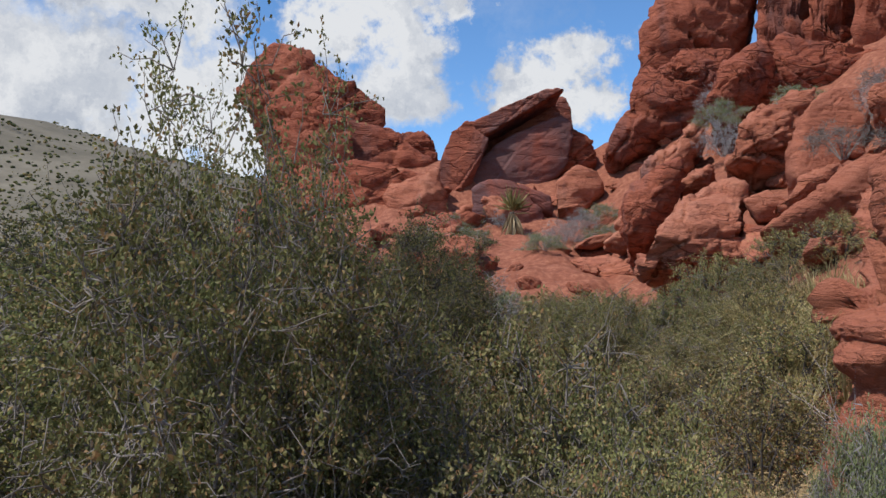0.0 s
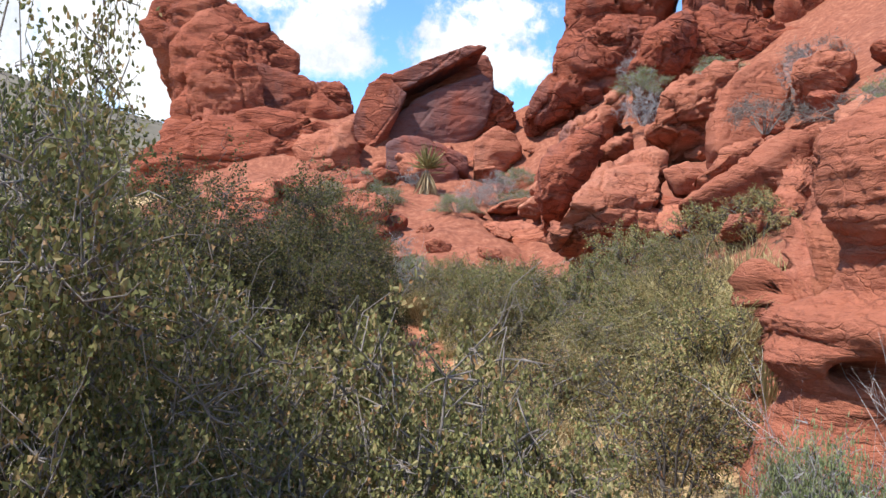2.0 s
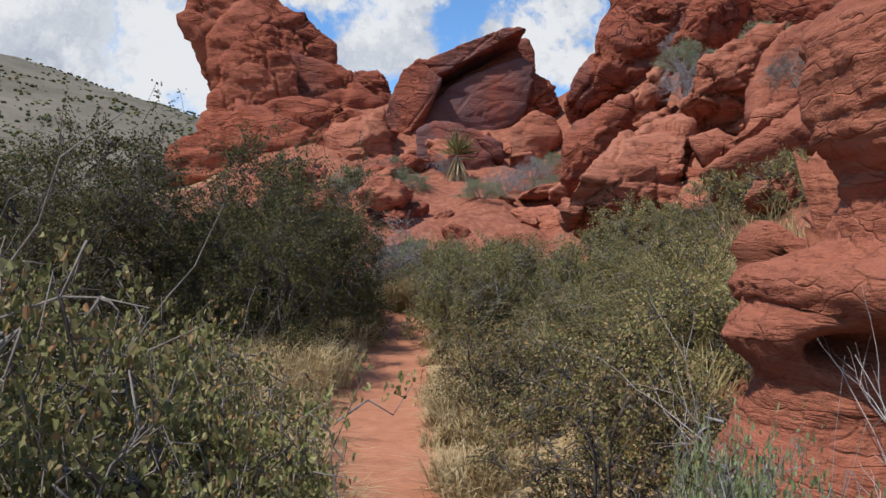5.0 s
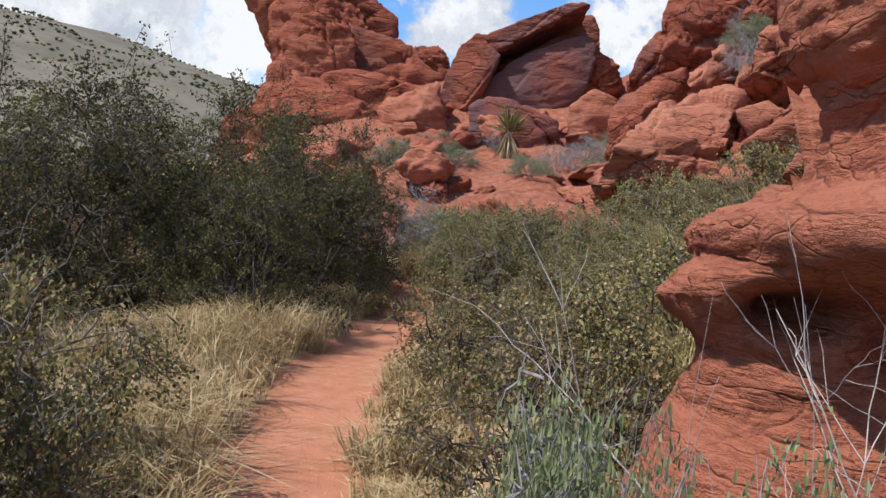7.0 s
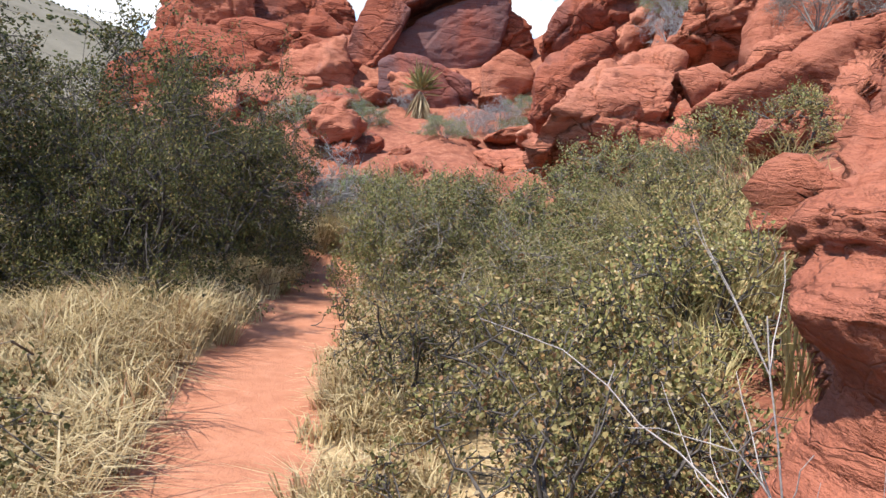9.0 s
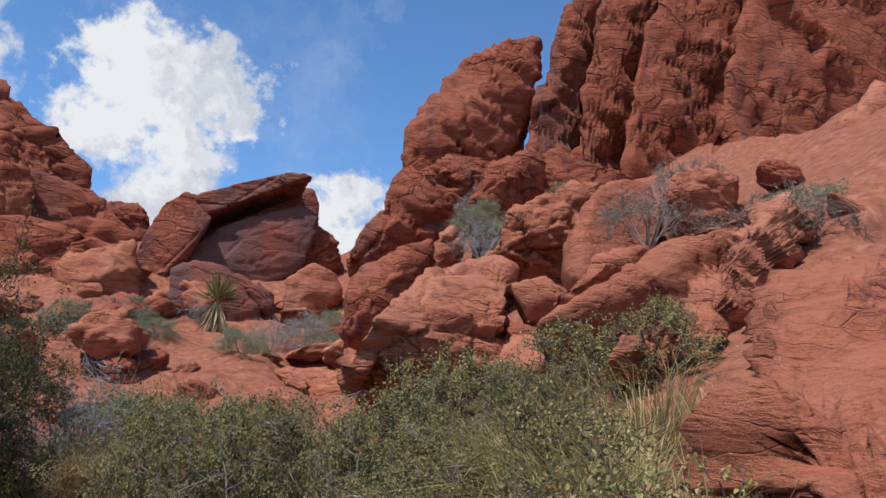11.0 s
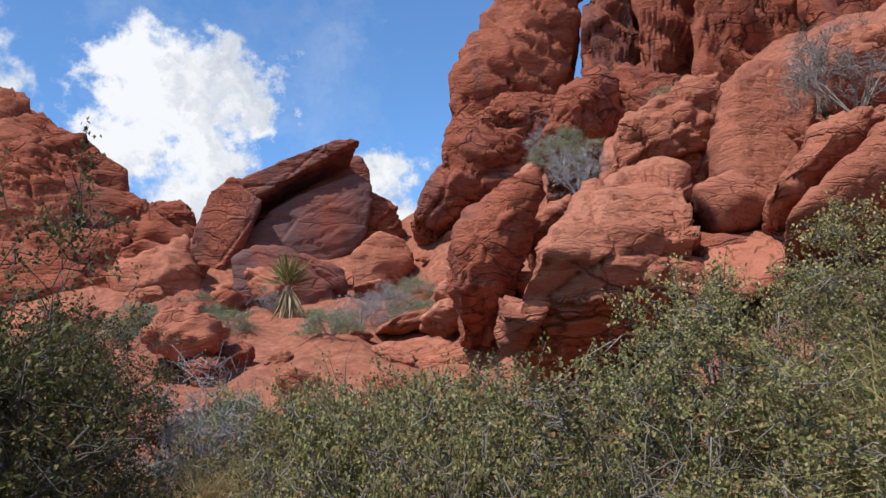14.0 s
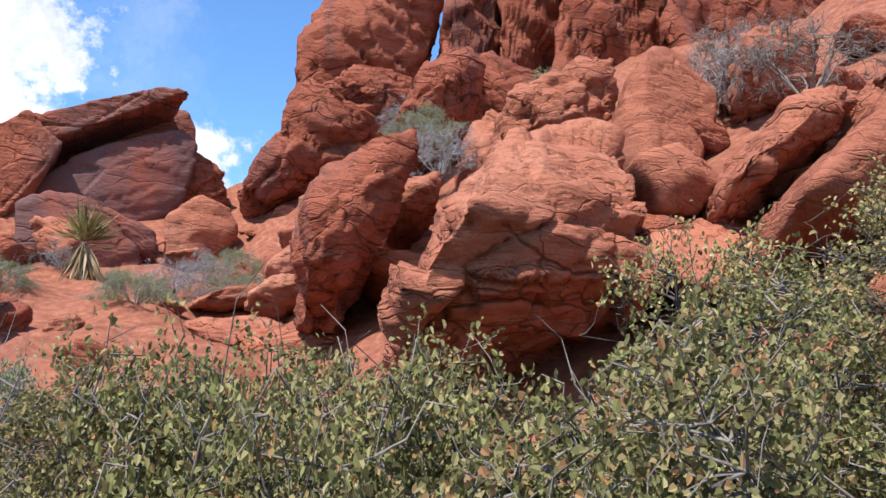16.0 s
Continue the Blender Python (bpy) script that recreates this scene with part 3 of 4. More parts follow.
part("spire", rock_mesh("spire", [(12.03, 32, 11.49), (12.41, 32, 14.81), (13.05, 32, 17.22), (13.61, 32, 18.52), (14.42, 32, 19.42), (14.89, 32, 18.79), (14.19, 32, 14.9), (13.75, 32, 11.1)], 5, ROCK_CLIFF, level=6), sandstone_cliff)
part("rib", rock_mesh("rib", [(13.47, 31, 11.35), (13.9, 31, 16.61), (15.06, 31, 20.38), (17.5, 31, 22.68), (18.15, 31, 20.32), (16.34, 31, 15.03), (14.74, 31, 10.71)], 6, ROCK_CLIFF, level=6), sandstone_cliff)
part("face", rock_mesh("face", [(14.23, 29, 10.2), (14.7, 29, 14.22), (16.36, 29, 20), (19.03, 29, 23.03), (21.37, 29, 22.13), (20.27, 29, 13.72), (18.33, 29, 10.78)], 7, ROCK_CLIFF, level=6), sandstone_cliff)
part("headwall", rock_mesh("headwall", [(15.67, 26, 9.43), (16.31, 26, 14.36), (18.32, 26, 20.46), (23.11, 26, 23.98), (27.89, 26, 23.58), (25.69, 26, 10.47), (19.31, 26, 8.39)], 7, ROCK_CLIFF, level=6), sandstone_cliff)
part("bench", rock_mesh("bench", [(8.67, 27, 7.63), (9.44, 27, 9.37), (10.96, 27, 10.11), (12.72, 27, 9.85), (14.53, 27, 9.59), (13.58, 27, 7.93), (10.98, 27, 7.44)], 5, ROCK_CLIFF, level=6), sandstone_cliff)
part("gully_rock", rock_mesh("gully_rock", [(8.06, 26, 7.61), (8.48, 26, 8.64), (9.74, 26, 9.48), (10.33, 26, 9.08), (9.63, 26, 7.85), (8.69, 26, 7.23)], 5, ROCK_CLIFF, level=6), sandstone_cliff)
rock("ledge", "rounded red shoulder of sandstone on the slope", [(5.95, 26.5, 4.82), (6.16, 26.5, 5.83), (6.82, 26.5, 6.21), (8.04, 26.5, 7.15), (8.17, 26.5, 6.55), (7.08, 26.5, 5.13), (6.4, 26.5, 3.85), (5.98, 26.5, 4.19)], 4, ROCK_RED, level=6)
rock("ledge", "weathered red ledge below the cliff", [(7.92, 23, 5.56), (8.3, 23, 6.5), (9.23, 23, 7.08), (9.78, 23, 6.69), (9.51, 23, 5.75), (8.58, 23, 5.26)], 4, ROCK_RED)
rock("block", "cross-bedded red sandstone block above the shrubs", [(3.33, 14.6, 2.14), (3.52, 14.2, 2.59), (3.92, 14.6, 2.99), (4.81, 15.5, 3.46), (5.46, 15.5, 3.55), (5.14, 14.5, 2.79), (5.01, 14.3, 2.13), (3.83, 14.6, 1.95)], 3, ROCK_RED, strata=1.3, level=6)
rock("block", "upright dark red block on the slope", [(3.97, 19, 2.88), (3.92, 19, 3.56), (4.16, 19, 3.95), (5.33, 19, 4.72), (5.4, 19, 4.4), (4.78, 19, 3.43), (4.51, 19, 2.81)], 3, ROCK_FAR)
rock("block", "small red block on the slope", [(5.77, 21, 4.39), (6.61, 21, 4.85), (6.71, 21, 4.59), (6.42, 21, 4.12), (5.86, 21, 4.06)], 3, ROCK_RED)
rock("boulder", "three-cornered red boulder under the smooth slab", [(5.19, 14.8, 3.19), (5.66, 14.8, 3.36), (5.98, 14.8, 3.16), (6.21, 14.8, 3.05), (5.79, 14.8, 2.8), (5.44, 14.8, 2.79)], 1.6, ROCK_RED, rough=0.4)
rock("slab", "big smooth oval slab of pale red sandstone", [(6.95, 17.3, 4.11), (7.17, 17.3, 4.96), (7.57, 17.3, 5.53), (8.26, 17.8, 5.92), (8.91, 18, 6), (8.75, 17.3, 5.09), (8.4, 17.3, 4.49), (7.52, 16.6, 3.65), (6.91, 16.6, 3.78)], 1.6, ROCK_SMOOTH, rough=0.3, level=6)
rock("ledge", "finely layered sandstone behind the smooth slab", [(6.22, 19, 4.37), (6.6, 19, 5.28), (7.7, 19, 5.96), (8.42, 19, 6.24), (8.32, 19, 5.12), (8.06, 19, 4.46), (7.2, 19, 4.47)], 3, ROCK_RED, strata=1.3, level=6)
rock("ledge", "long tilted ledge of layered red rock", [(5.6, 12.2, 2.23), (5.99, 12.6, 2.71), (6.7, 12.6, 3.39), (7.77, 13.2, 4.2), (8, 13.2, 3.95), (7.05, 12.6, 3), (5.96, 12, 2.22)], 1.6, ROCK_RED, strata=1.3, level=6)
rock("ledge", "tilted broken ledge of red rock", [(6.18, 14.2, 2.96), (6.62, 14.2, 3.48), (7.4, 14.2, 4.21), (8.24, 14.2, 4.52), (7.83, 14.2, 3.85), (6.79, 14.2, 3)], 1.6, ROCK_RED, strata=1.3)
rock("ledge", "jagged tilted ledge among broken rock", [(5.37, 14, 2.89), (5.9, 14, 3.45), (6.33, 14, 3.65), (6.64, 14, 3.67), (6.35, 14, 3.31), (5.51, 14, 2.79)], 1.6, ROCK_RED, strata=1.3)
rock("boulder", "small pale boulder among the shrubs", [(4.99, 12, 2.05), (5.15, 12, 2.3), (5.4, 12, 2.35), (5.47, 12, 2.17), (5.27, 12, 2)], 1, ROCK_SMOOTH)
rock("boulder", "squared red boulder perched on the slope", [(8.27, 16.5, 5.19), (8.37, 16.5, 5.64), (8.96, 16.5, 5.85), (9.59, 16.5, 5.81), (9.56, 16.5, 5.38), (9.11, 16.5, 5.04), (8.49, 16.5, 4.95)], 2, ROCK_RED)
rock("boulder", "small red boulder perched by a grey bush", [(9.28, 17.5, 6.18), (9.88, 17.5, 6.39), (9.95, 17.5, 5.99), (9.5, 17.5, 5.74), (9.2, 17.5, 5.84)], 2, ROCK_RED)
rock("block", "smooth pale red rock at the slope foot", [(4.75, 13, 2.46), (5.77, 13.5, 3.04), (6.41, 13.5, 3.57), (7.44, 13.5, 3.99), (7.18, 13.5, 2.68), (6.03, 13.5, 2.59)], 3, ROCK_SMOOTH, rough=0.4, level=6)
rock("block", "blocky red outcrop high on the slope", [(12.57, 18.5, 6.72), (12.98, 18.5, 7.81), (14.71, 18.5, 9.41), (17.54, 18.5, 9.82), (16.9, 18.5, 6.66), (13.64, 18.5, 6.32)], 4, ROCK_RED)
rock("boulder", "low red stone at the slope foot", [(4.2, 22.8, 2.96), (4.59, 22.8, 3.3), (5.05, 22.8, 3.36), (5.15, 22.8, 3.03), (4.7, 22.8, 2.81)], 1, ROCK_RED)
rock("boulder", "stacked red stone at the slope foot", [(4.56, 23.2, 3.52), (4.91, 23.2, 3.87), (5.32, 23.2, 3.76), (5.25, 23.2, 3.41), (4.79, 23.2, 3.35)], 1, ROCK_RED)
rock("ramp", "smooth ramp of bedded red sandstone rising from the shrubs", [(3.62, 8.2, 1.21), (5.15, 10.2, 1.91), (5.99, 11, 2.55), (6.7, 11.2, 2.85), (7.55, 11, 3.2), (8.3, 10, 3.5), (5.95, 8, 2.03), (3.51, 6.5, 1.1), (3.15, 7, 0.92)], 3, ROCK_SMOOTH, rough=0.85, strata=2.0, pock=1.4, bulge=0, level=7)
def hollowed_rock():
    """A rounded rock turned by the wind: foot, waist, bulging nose, layered cap over a small cave, and a pillar on top."""
    # height, reach to the side, reach to the front
    prof = np.array([(-0.6, 1.35, 0.75), (0.3, 1.26, 0.66), (0.5, 1.19, 0.6), (0.62, 1.13, 0.55), (0.82, 1.08, 0.44), (0.92, 1.09, 0.4), (1.0, 1.17, 0.44), (1.08, 1.24, 0.54), (1.15, 1.19, 0.64),
                     (1.195, 1.07, 0.8), (1.22, 1.03, 0.95), (1.27, 1.06, 1.06), (1.33, 1.07, 1.06), (1.385, 0.96, 0.88), (1.43, 0.82, 0.72), (1.5, 0.72, 0.6), (1.62, 0.66, 0.54),
                     (1.78, 0.67, 0.56), (1.93, 0.75, 0.62), (2.15, 0.77, 0.64), (2.4, 0.7, 0.6), (2.6, 0.55, 0.48), (2.72, 0.3, 0.25), (2.76, 0.01, 0.01)])
    nz, na = 300, 380
    u = np.linspace(0, 1, nz)
    span = np.concatenate([[0], np.cumsum(np.hypot(np.diff(prof[:, 0]), np.diff(prof[:, 1])))])
    span /= span[-1]
    col = [np.interp(u, span, prof[:, k]) for k in range(3)]
    for k in range(3):
        for _ in range(3):
            col[k][1:-1] = (col[k][:-2] + 2 * col[k][1:-1] + col[k][2:]) / 4
    ang = np.arange(na) * 2 * np.pi / na
    ca, sa = np.cos(ang), np.sin(ang)
    shape = (np.abs(ca) ** 2.5 + np.abs(sa) ** 2.5) ** (-1 / 2.5)
    Z = np.repeat(col[0], na)
    back = np.where(sa > 0, 0.55 + 0.45 * (col[2].max() / np.maximum(col[2], 0.05)[:, None]) ** 0.3, 1.0)
    X = (4.0 + col[1][:, None] * ca * shape).ravel()
    Y = (6.2 + col[2][:, None] * sa * shape * back).ravel()
    v = np.stack([X, Y, Z], -1)
    i = (np.arange(nz - 1)[:, None] * na + np.arange(na)).ravel()
    j = (np.arange(nz - 1)[:, None] * na + (np.arange(na) + 1) % na).ravel()
    me = mesh_of("cave_rock", v, np.stack([i, j, j + na, i + na], -1), [ROCK_SMOOTH])
    nor = np.empty(len(v) * 3, np.float32)
    me.vertices.foreach_get("normal", nor)
    nor = nor.reshape(-1, 3)
    lay = (v @ np.array((-0.12, 0.06, 1.0))) / 0.052 + 1.0 * fbm(v / 0.5, 3, 7)
    fr = lay - np.floor(lay)
    rnd = lattice(np.stack([np.floor(lay), 0 * lay + 3, 0 * lay], -1).astype(np.int64), 5)
    cap = step01(Z, 1.17, 1.24) * (1 - 0.5 * step01(Z, 1.45, 1.6))
    disp = (0.2 + 0.8 * cap) * (0.035 * (rnd - 0.5) - 0.022 * np.exp(-(np.minimum(fr, 1 - fr) / 0.1) ** 2) * step01(fbm(v / 0.4, 2, 3), -0.3, 0.3))
    disp += 0.07 * fbm(v / 0.55 + 3, 3, 61) + 0.012 * fbm(v / 0.09, 3, 62)
    disp += 0.1 * fbm(v / 0.9 + 8, 2, 66) * step01(Z, 1.5, 1.9)
    v = v + nor * disp[:, None]
    # the cave below the cap and the long hollow beside it
    front = step01(-(v[:, 1] - 6.2), 0.1, 0.4)
    v[:, 1] += front * (0.5 * np.exp(-((v[:, 0] - 3.14) / 0.13) ** 2 - ((v[:, 2] - 1.07) / 0.07) ** 2) + 0.32 * np.exp(-((v[:, 0] - 3.6) / 0.33) ** 2 - ((v[:, 2] - 0.97 + 0.25 * (v[:, 0] - 3.6)) / 0.14) ** 2))
    me.vertices.foreach_set("co", v.astype(np.float32).ravel())
    me.update()
    tagged(new("cave_rock", me), "wind-hollowed red rock with a small cave beside the path", "rock")


hollowed_rock()


# ---- plants ----
def tubes(paths, sides=4):
    """Tapered tubes along paths of (points, radii); arrays of vertices and quads."""
    V, F, base = [], [], 0
    ang = np.arange(sides) * 2 * np.pi / sides
    for pts, rad in paths:
        pts = np.asarray(pts, float)
        t = np.gradient(pts, axis=0)
        t /= np.linalg.norm(t, axis=1)[:, None] + 1e-9
        ref = np.array((0.31, 0.47, 0.83))
        a = np.cross(t, ref)
        a /= np.linalg.norm(a, axis=1)[:, None] + 1e-9
        b = np.cross(t, a)
        ring = pts[:, None] + np.asarray(rad)[:, None, None] * (np.cos(ang)[None, :, None] * a[:, None] + np.sin(ang)[None, :, None] * b[:, None])
        V.append(ring.reshape(-1, 3))
        n = len(pts)
        i = base + (np.arange(n - 1)[:, None] * sides + np.arange(sides)).ravel()
        j = base + (np.arange(n - 1)[:, None] * sides + (np.arange(sides) + 1) % sides).ravel()
        F.append(np.stack([i, j, j + sides, i + sides], -1))
        base += n * sides
    return np.vstack(V), np.vstack(F)


def leaves(pos, heading, length, width, rng, fold=0.25, full=False):
    """Folded leaves: rhombic, or with six points when full."""
    n = len(pos)
    h = heading / (np.linalg.norm(heading, axis=1)[:, None] + 1e-9)
    side = np.cross(h, rng.normal(size=(n, 3)) + np.array((0, 0, 0.6)))
    side /= np.linalg.norm(side, axis=1)[:, None] + 1e-9
    up = np.cross(side, h)
    L = (length * rng.uniform(0.6, 1.25, n))[:, None]
    W = (width * rng.uniform(0.7, 1.2, n))[:, None]
    if full:
        a, c = side * W * 0.42 + up * W * fold, side * W * 0.5 + up * W * fold
        v = np.stack([pos, pos + h * L * 0.3 + a, pos + h * L * 0.72 + c, pos + h * L - up * L * 0.1, pos + h * L * 0.72 - side * W + c, pos + h * L * 0.3 - side * W * 0.84 + a], 1).reshape(-1, 3)
        i = np.arange(n)[:, None] * 6
        return v, np.concatenate([i + np.array((0, 1, 2, 3)), i + np.array((0, 3, 4, 5))], 1).reshape(-1, 4)
    p = [pos, pos + h * L * 0.5 + side * W * 0.5 + up * W * fold, pos + h * L - up * L * 0.1, pos + h * L * 0.5 - side * W * 0.5 + up * W * fold]
    v = np.stack(p, 1).reshape(-1, 3)
    i = np.arange(n)[:, None] * 4
    f = np.concatenate([i + np.array((0, 1, 2)), i + np.array((0, 2, 3))], 1).reshape(-1, 3)
    return v, f


def grow(rng, radius, height, stems, twigs, base=0.02, low=0.15, lean=(0, 0)):
    """Stems and twigs that fill a dome; gives tube paths and the outer twigs (root, tip)."""
    paths, ends = [], []
    lump = rng.uniform(0.72, 1.12, 9)
    nodes, nodes_r = [], []
    for s in range(stems):
        az = 2 * np.pi * (s + rng.uniform(-0.4, 0.4)) / stems
        reach = rng.uniform(0.3, 0.8)
        top = np.array((np.cos(az) * radius * reach + lean[0], np.sin(az) * radius * reach + lean[1], height * np.sqrt(max(0.06, 1 - (reach * 0.92) ** 2)) * rng.uniform(0.5, 0.78)))
        root = np.array((np.cos(az) * 0.06, np.sin(az) * 0.06, -0.08))
        t = np.linspace(0, 1, 8)[:, None]
        bendv = np.array((-np.sin(az), np.cos(az), 0)) * rng.normal() * 0.12 * radius
        pts = root + (top - root) * t + bendv * np.sin(np.pi * t) + np.array((0, 0, 0.14 * height)) * np.sin(np.pi * t) + rng.normal(size=(8, 3)) * 0.022 * height * t
        r = base * (1.05 - 0.8 * t[:, 0])
        paths.append((pts, r))
        for k in range(2, 8):
            nodes.append(pts[k]), nodes_r.append(r[k])
        for _ in range(5):
            k = rng.integers(2, 7)
            d = rng.normal(size=3) + np.array((np.cos(az), np.sin(az), 0.5)) * 0.8
            d /= np.linalg.norm(d)
            ln = radius * rng.uniform(0.25, 0.5)
            tt = np.linspace(0, 1, 5)[:, None]
            q = pts[k] + d * ln * tt + rng.normal(size=(5, 3)) * 0.03 * radius * tt
            q[:, 2] = np.maximum(q[:, 2], low * height * 0.6)
            paths.append((q, r[k] * 0.6 * (1.05 - 0.7 * tt[:, 0])))
            for m in range(1, 5):
                nodes.append(q[m]), nodes_r.append(r[k] * 0.4)
    nodes = np.array(nodes)
    # sprays: the leafy twigs crowd together and leave dark gaps between
    clumps = []
    for _ in range(max(16, twigs // 22)):
        az, u = rng.uniform(0, 2 * np.pi), rng.uniform(0, 1)
        el = np.arcsin(u ** 0.9) if rng.random() > 0.16 else -rng.uniform(0, 0.3)
        lu = lump[int(az / (2 * np.pi) * 9) % 9] * (0.9 + 0.2 * np.sin(3 * az + 5 * el))
        rr = rng.uniform(0.35, 1.0) ** 0.45 * lu
        tip = np.array((np.cos(az) * np.cos(el) * radius * rr + lean[0] * u, np.sin(az) * np.cos(el) * radius * rr + lean[1] * u, low * height + max(-low * 0.5, np.sin(el)) * height * (1 - low) * rr))
        clumps.append(tip)
    boughs = []
    for c in clumps:
        d2 = ((nodes - c) ** 2).sum(1)
        k = rng.choice(np.argsort(d2)[:3])
        tt = np.linspace(0, 1, 6)[:, None]
        q = nodes[k] + (c - nodes[k]) * tt + rng.normal(size=(6, 3)) * 0.035 * radius * np.sin(np.pi * tt)
        boughs.append((q, max(0.004, nodes_r[k] * 0.55) * (1.0 - 0.6 * tt[:, 0])))
    paths += boughs
    nodes = np.vstack([nodes] + [q[2:] for q, _ in boughs])
    for k in range(twigs):
        c = clumps[k % len(clumps)]
        tip = c + rng.normal(size=3) * np.array((0.13, 0.13, 0.07 * height / radius)) * radius
        tip[2] = max(tip[2], 0.05)
        d2 = ((nodes - tip) ** 2).sum(1)
        root = nodes[rng.choice(np.argsort(d2)[:5])]
        dirn = tip - root
        ln = np.linalg.norm(dirn) + 1e-6
        if ln > 0.3 * radius:
            root = tip - dirn / ln * 0.3 * radius
        tt = np.linspace(0, 1, 4)[:, None]
        q = root + (tip - root) * tt + rng.normal(size=(4, 3)) * 0.035 * radius * np.sin(np.pi * tt)
        paths.append((q, 0.0038 * (1.2 - 0.8 * tt[:, 0]) * (0.7 + base * 15)))
        ends.append(q)
    return paths, ends


def shrub(name, label, seed, radius, height, stems, twigs, per_twig, leaf, mats, base=0.02, low=0.12, bare=0.12, sides=3, lean=(0, 0), full=False):
    """A many-stemmed shrub at the origin: branches and leaves."""
    rng = np.random.default_rng(seed)
    paths, ends = grow(rng, radius, height, stems, twigs, base, low, lean)
    ob = tagged(new(name), label, "shrub")
    for s in range(stems):
        v, f = tubes(paths[s * 6:s * 6 + 6], 5)
        part("stem", mesh_of("stem", v, f, [mats[0]]), ob)
    v, f = tubes(paths[stems * 6:], sides)
    part("twig_mass", mesh_of("twig_mass", v, f, [mats[0]]), ob)["kind"] = "stuff"
    if per_twig:
        E = np.array(ends)
        keep = rng.random(len(E)) > bare
        E = E[keep]
        idx = np.repeat(np.arange(len(E)), per_twig)
        t = rng.uniform(0.25, 1.08, len(idx))[:, None]
        a, b = E[idx, 1], E[idx, 3]
        pos = a + (b - a) * t + rng.normal(size=(len(idx), 3)) * leaf * 0.9
        head = (b - a) / (np.linalg.norm(b - a, axis=1)[:, None] + 1e-9) * 0.5 + rng.normal(size=(len(idx), 3)) * 0.85 + np.array((0, 0, 0.12))
        v, f = leaves(pos, head, leaf, leaf * 0.72, rng, 0.2, full)
        part("foliage", mesh_of("foliage", v, f, [mats[1]], False), ob)["kind"] = "stuff"
    return ob


def at_ground(x, y, turn=0, s=1.0, sz=None, sink=0.03):
    return Matrix.Translation((x, y, float(ground_z(x, y)) - sink)) @ Euler((0, 0, turn)).to_matrix().to_4x4() @ Matrix.Diagonal((s, s, sz or s, 1))


def plant(proto, places):
    """Set the prototype on its first place and copies of it on the others."""
    for k, (x, y, turn, s, sz) in enumerate(places):
        m = at_ground(x, y, turn, s, sz)
        if k == 0:
            proto.matrix_basis = m
        else:
            c = copy_thing(proto, m)
            c.matrix_basis = m


OAK = "scrub oak shrub with small olive leaves and grey twigs"
# low leafy shrubs along the first bend
oak_low = shrub("scrub_oak", OAK, 3, 1.0, 1.35, 9, 800, 27, 0.022, (BARK, LEAF_OAK), 0.014, full=True)
plant(oak_low, [(-0.1, 3.75, 0.3, 1.0, 1.05), (0.5, 4.45, 2.0, 0.85, 1.3), (-1.0, 4.7, 4.0, 1.1, 1.2), (0.3, 5.9, 1.1, 0.9, 1.0), (-0.9, 2.35, 5.0, 0.75, 0.85),
               (-0.7, 6.0, 2.6, 1.0, 1.3), (0.35, 2.95, 5.5, 0.5, 0.8), (-2.3, 3.6, 0.9, 1.2, 1.2), (0.92, 3.45, 1.0, 0.62, 0.98), (0.7, 5.3, 3.3, 0.65, 0.98), (2.1, 11.3, 2.2, 0.55, 0.95), (1.8, 12.3, 0.7, 0.75, 1.14), (2.05, 11.95, 3.9, 0.75, 1.12), (2.2, 12.9, 5.6, 0.9, 1.2), (0.9, 3.9, 0.5, 0.6, 0.98), (0.95, 4.6, 4.4, 0.6, 1.0), (0.45, 3.3, 2.7, 0.6, 0.95)])
oak_wide = shrub("scrub_oak", OAK, 8, 1.0, 1.35, 8, 760, 26, 0.022, (BARK, LEAF_OAK), 0.014, full=True)
plant(oak_wide, [(2.5, 11.4, 0.0, 0.95, 1.05), (3.2, 11.0, 2.2, 0.95, 1.0), (2.6, 12.8, 4.0, 1.2, 1.1), (3.7, 12.3, 1.0, 1.0, 1.0), (2.5, 9.3, 3.0, 0.95, 0.82), (3.35, 9.4, 5.2, 0.9, 0.8),
                (1.8, 14.7, 0.7, 1.0, 1.0), (3.0, 14.6, 2.9, 1.0, 0.85), (4.5, 11.5, 0.4, 0.8, 0.7), (2.9, 10.2, 4.4, 0.8, 0.85), (2.5, 16.3, 1.9, 0.9, 0.7), (1.6, 16.4, 3.0, 0.8, 0.7), (3.0, 11.7, 5.0, 0.8, 1.1), (4.0, 11.8, 2.5, 0.8, 0.9)])
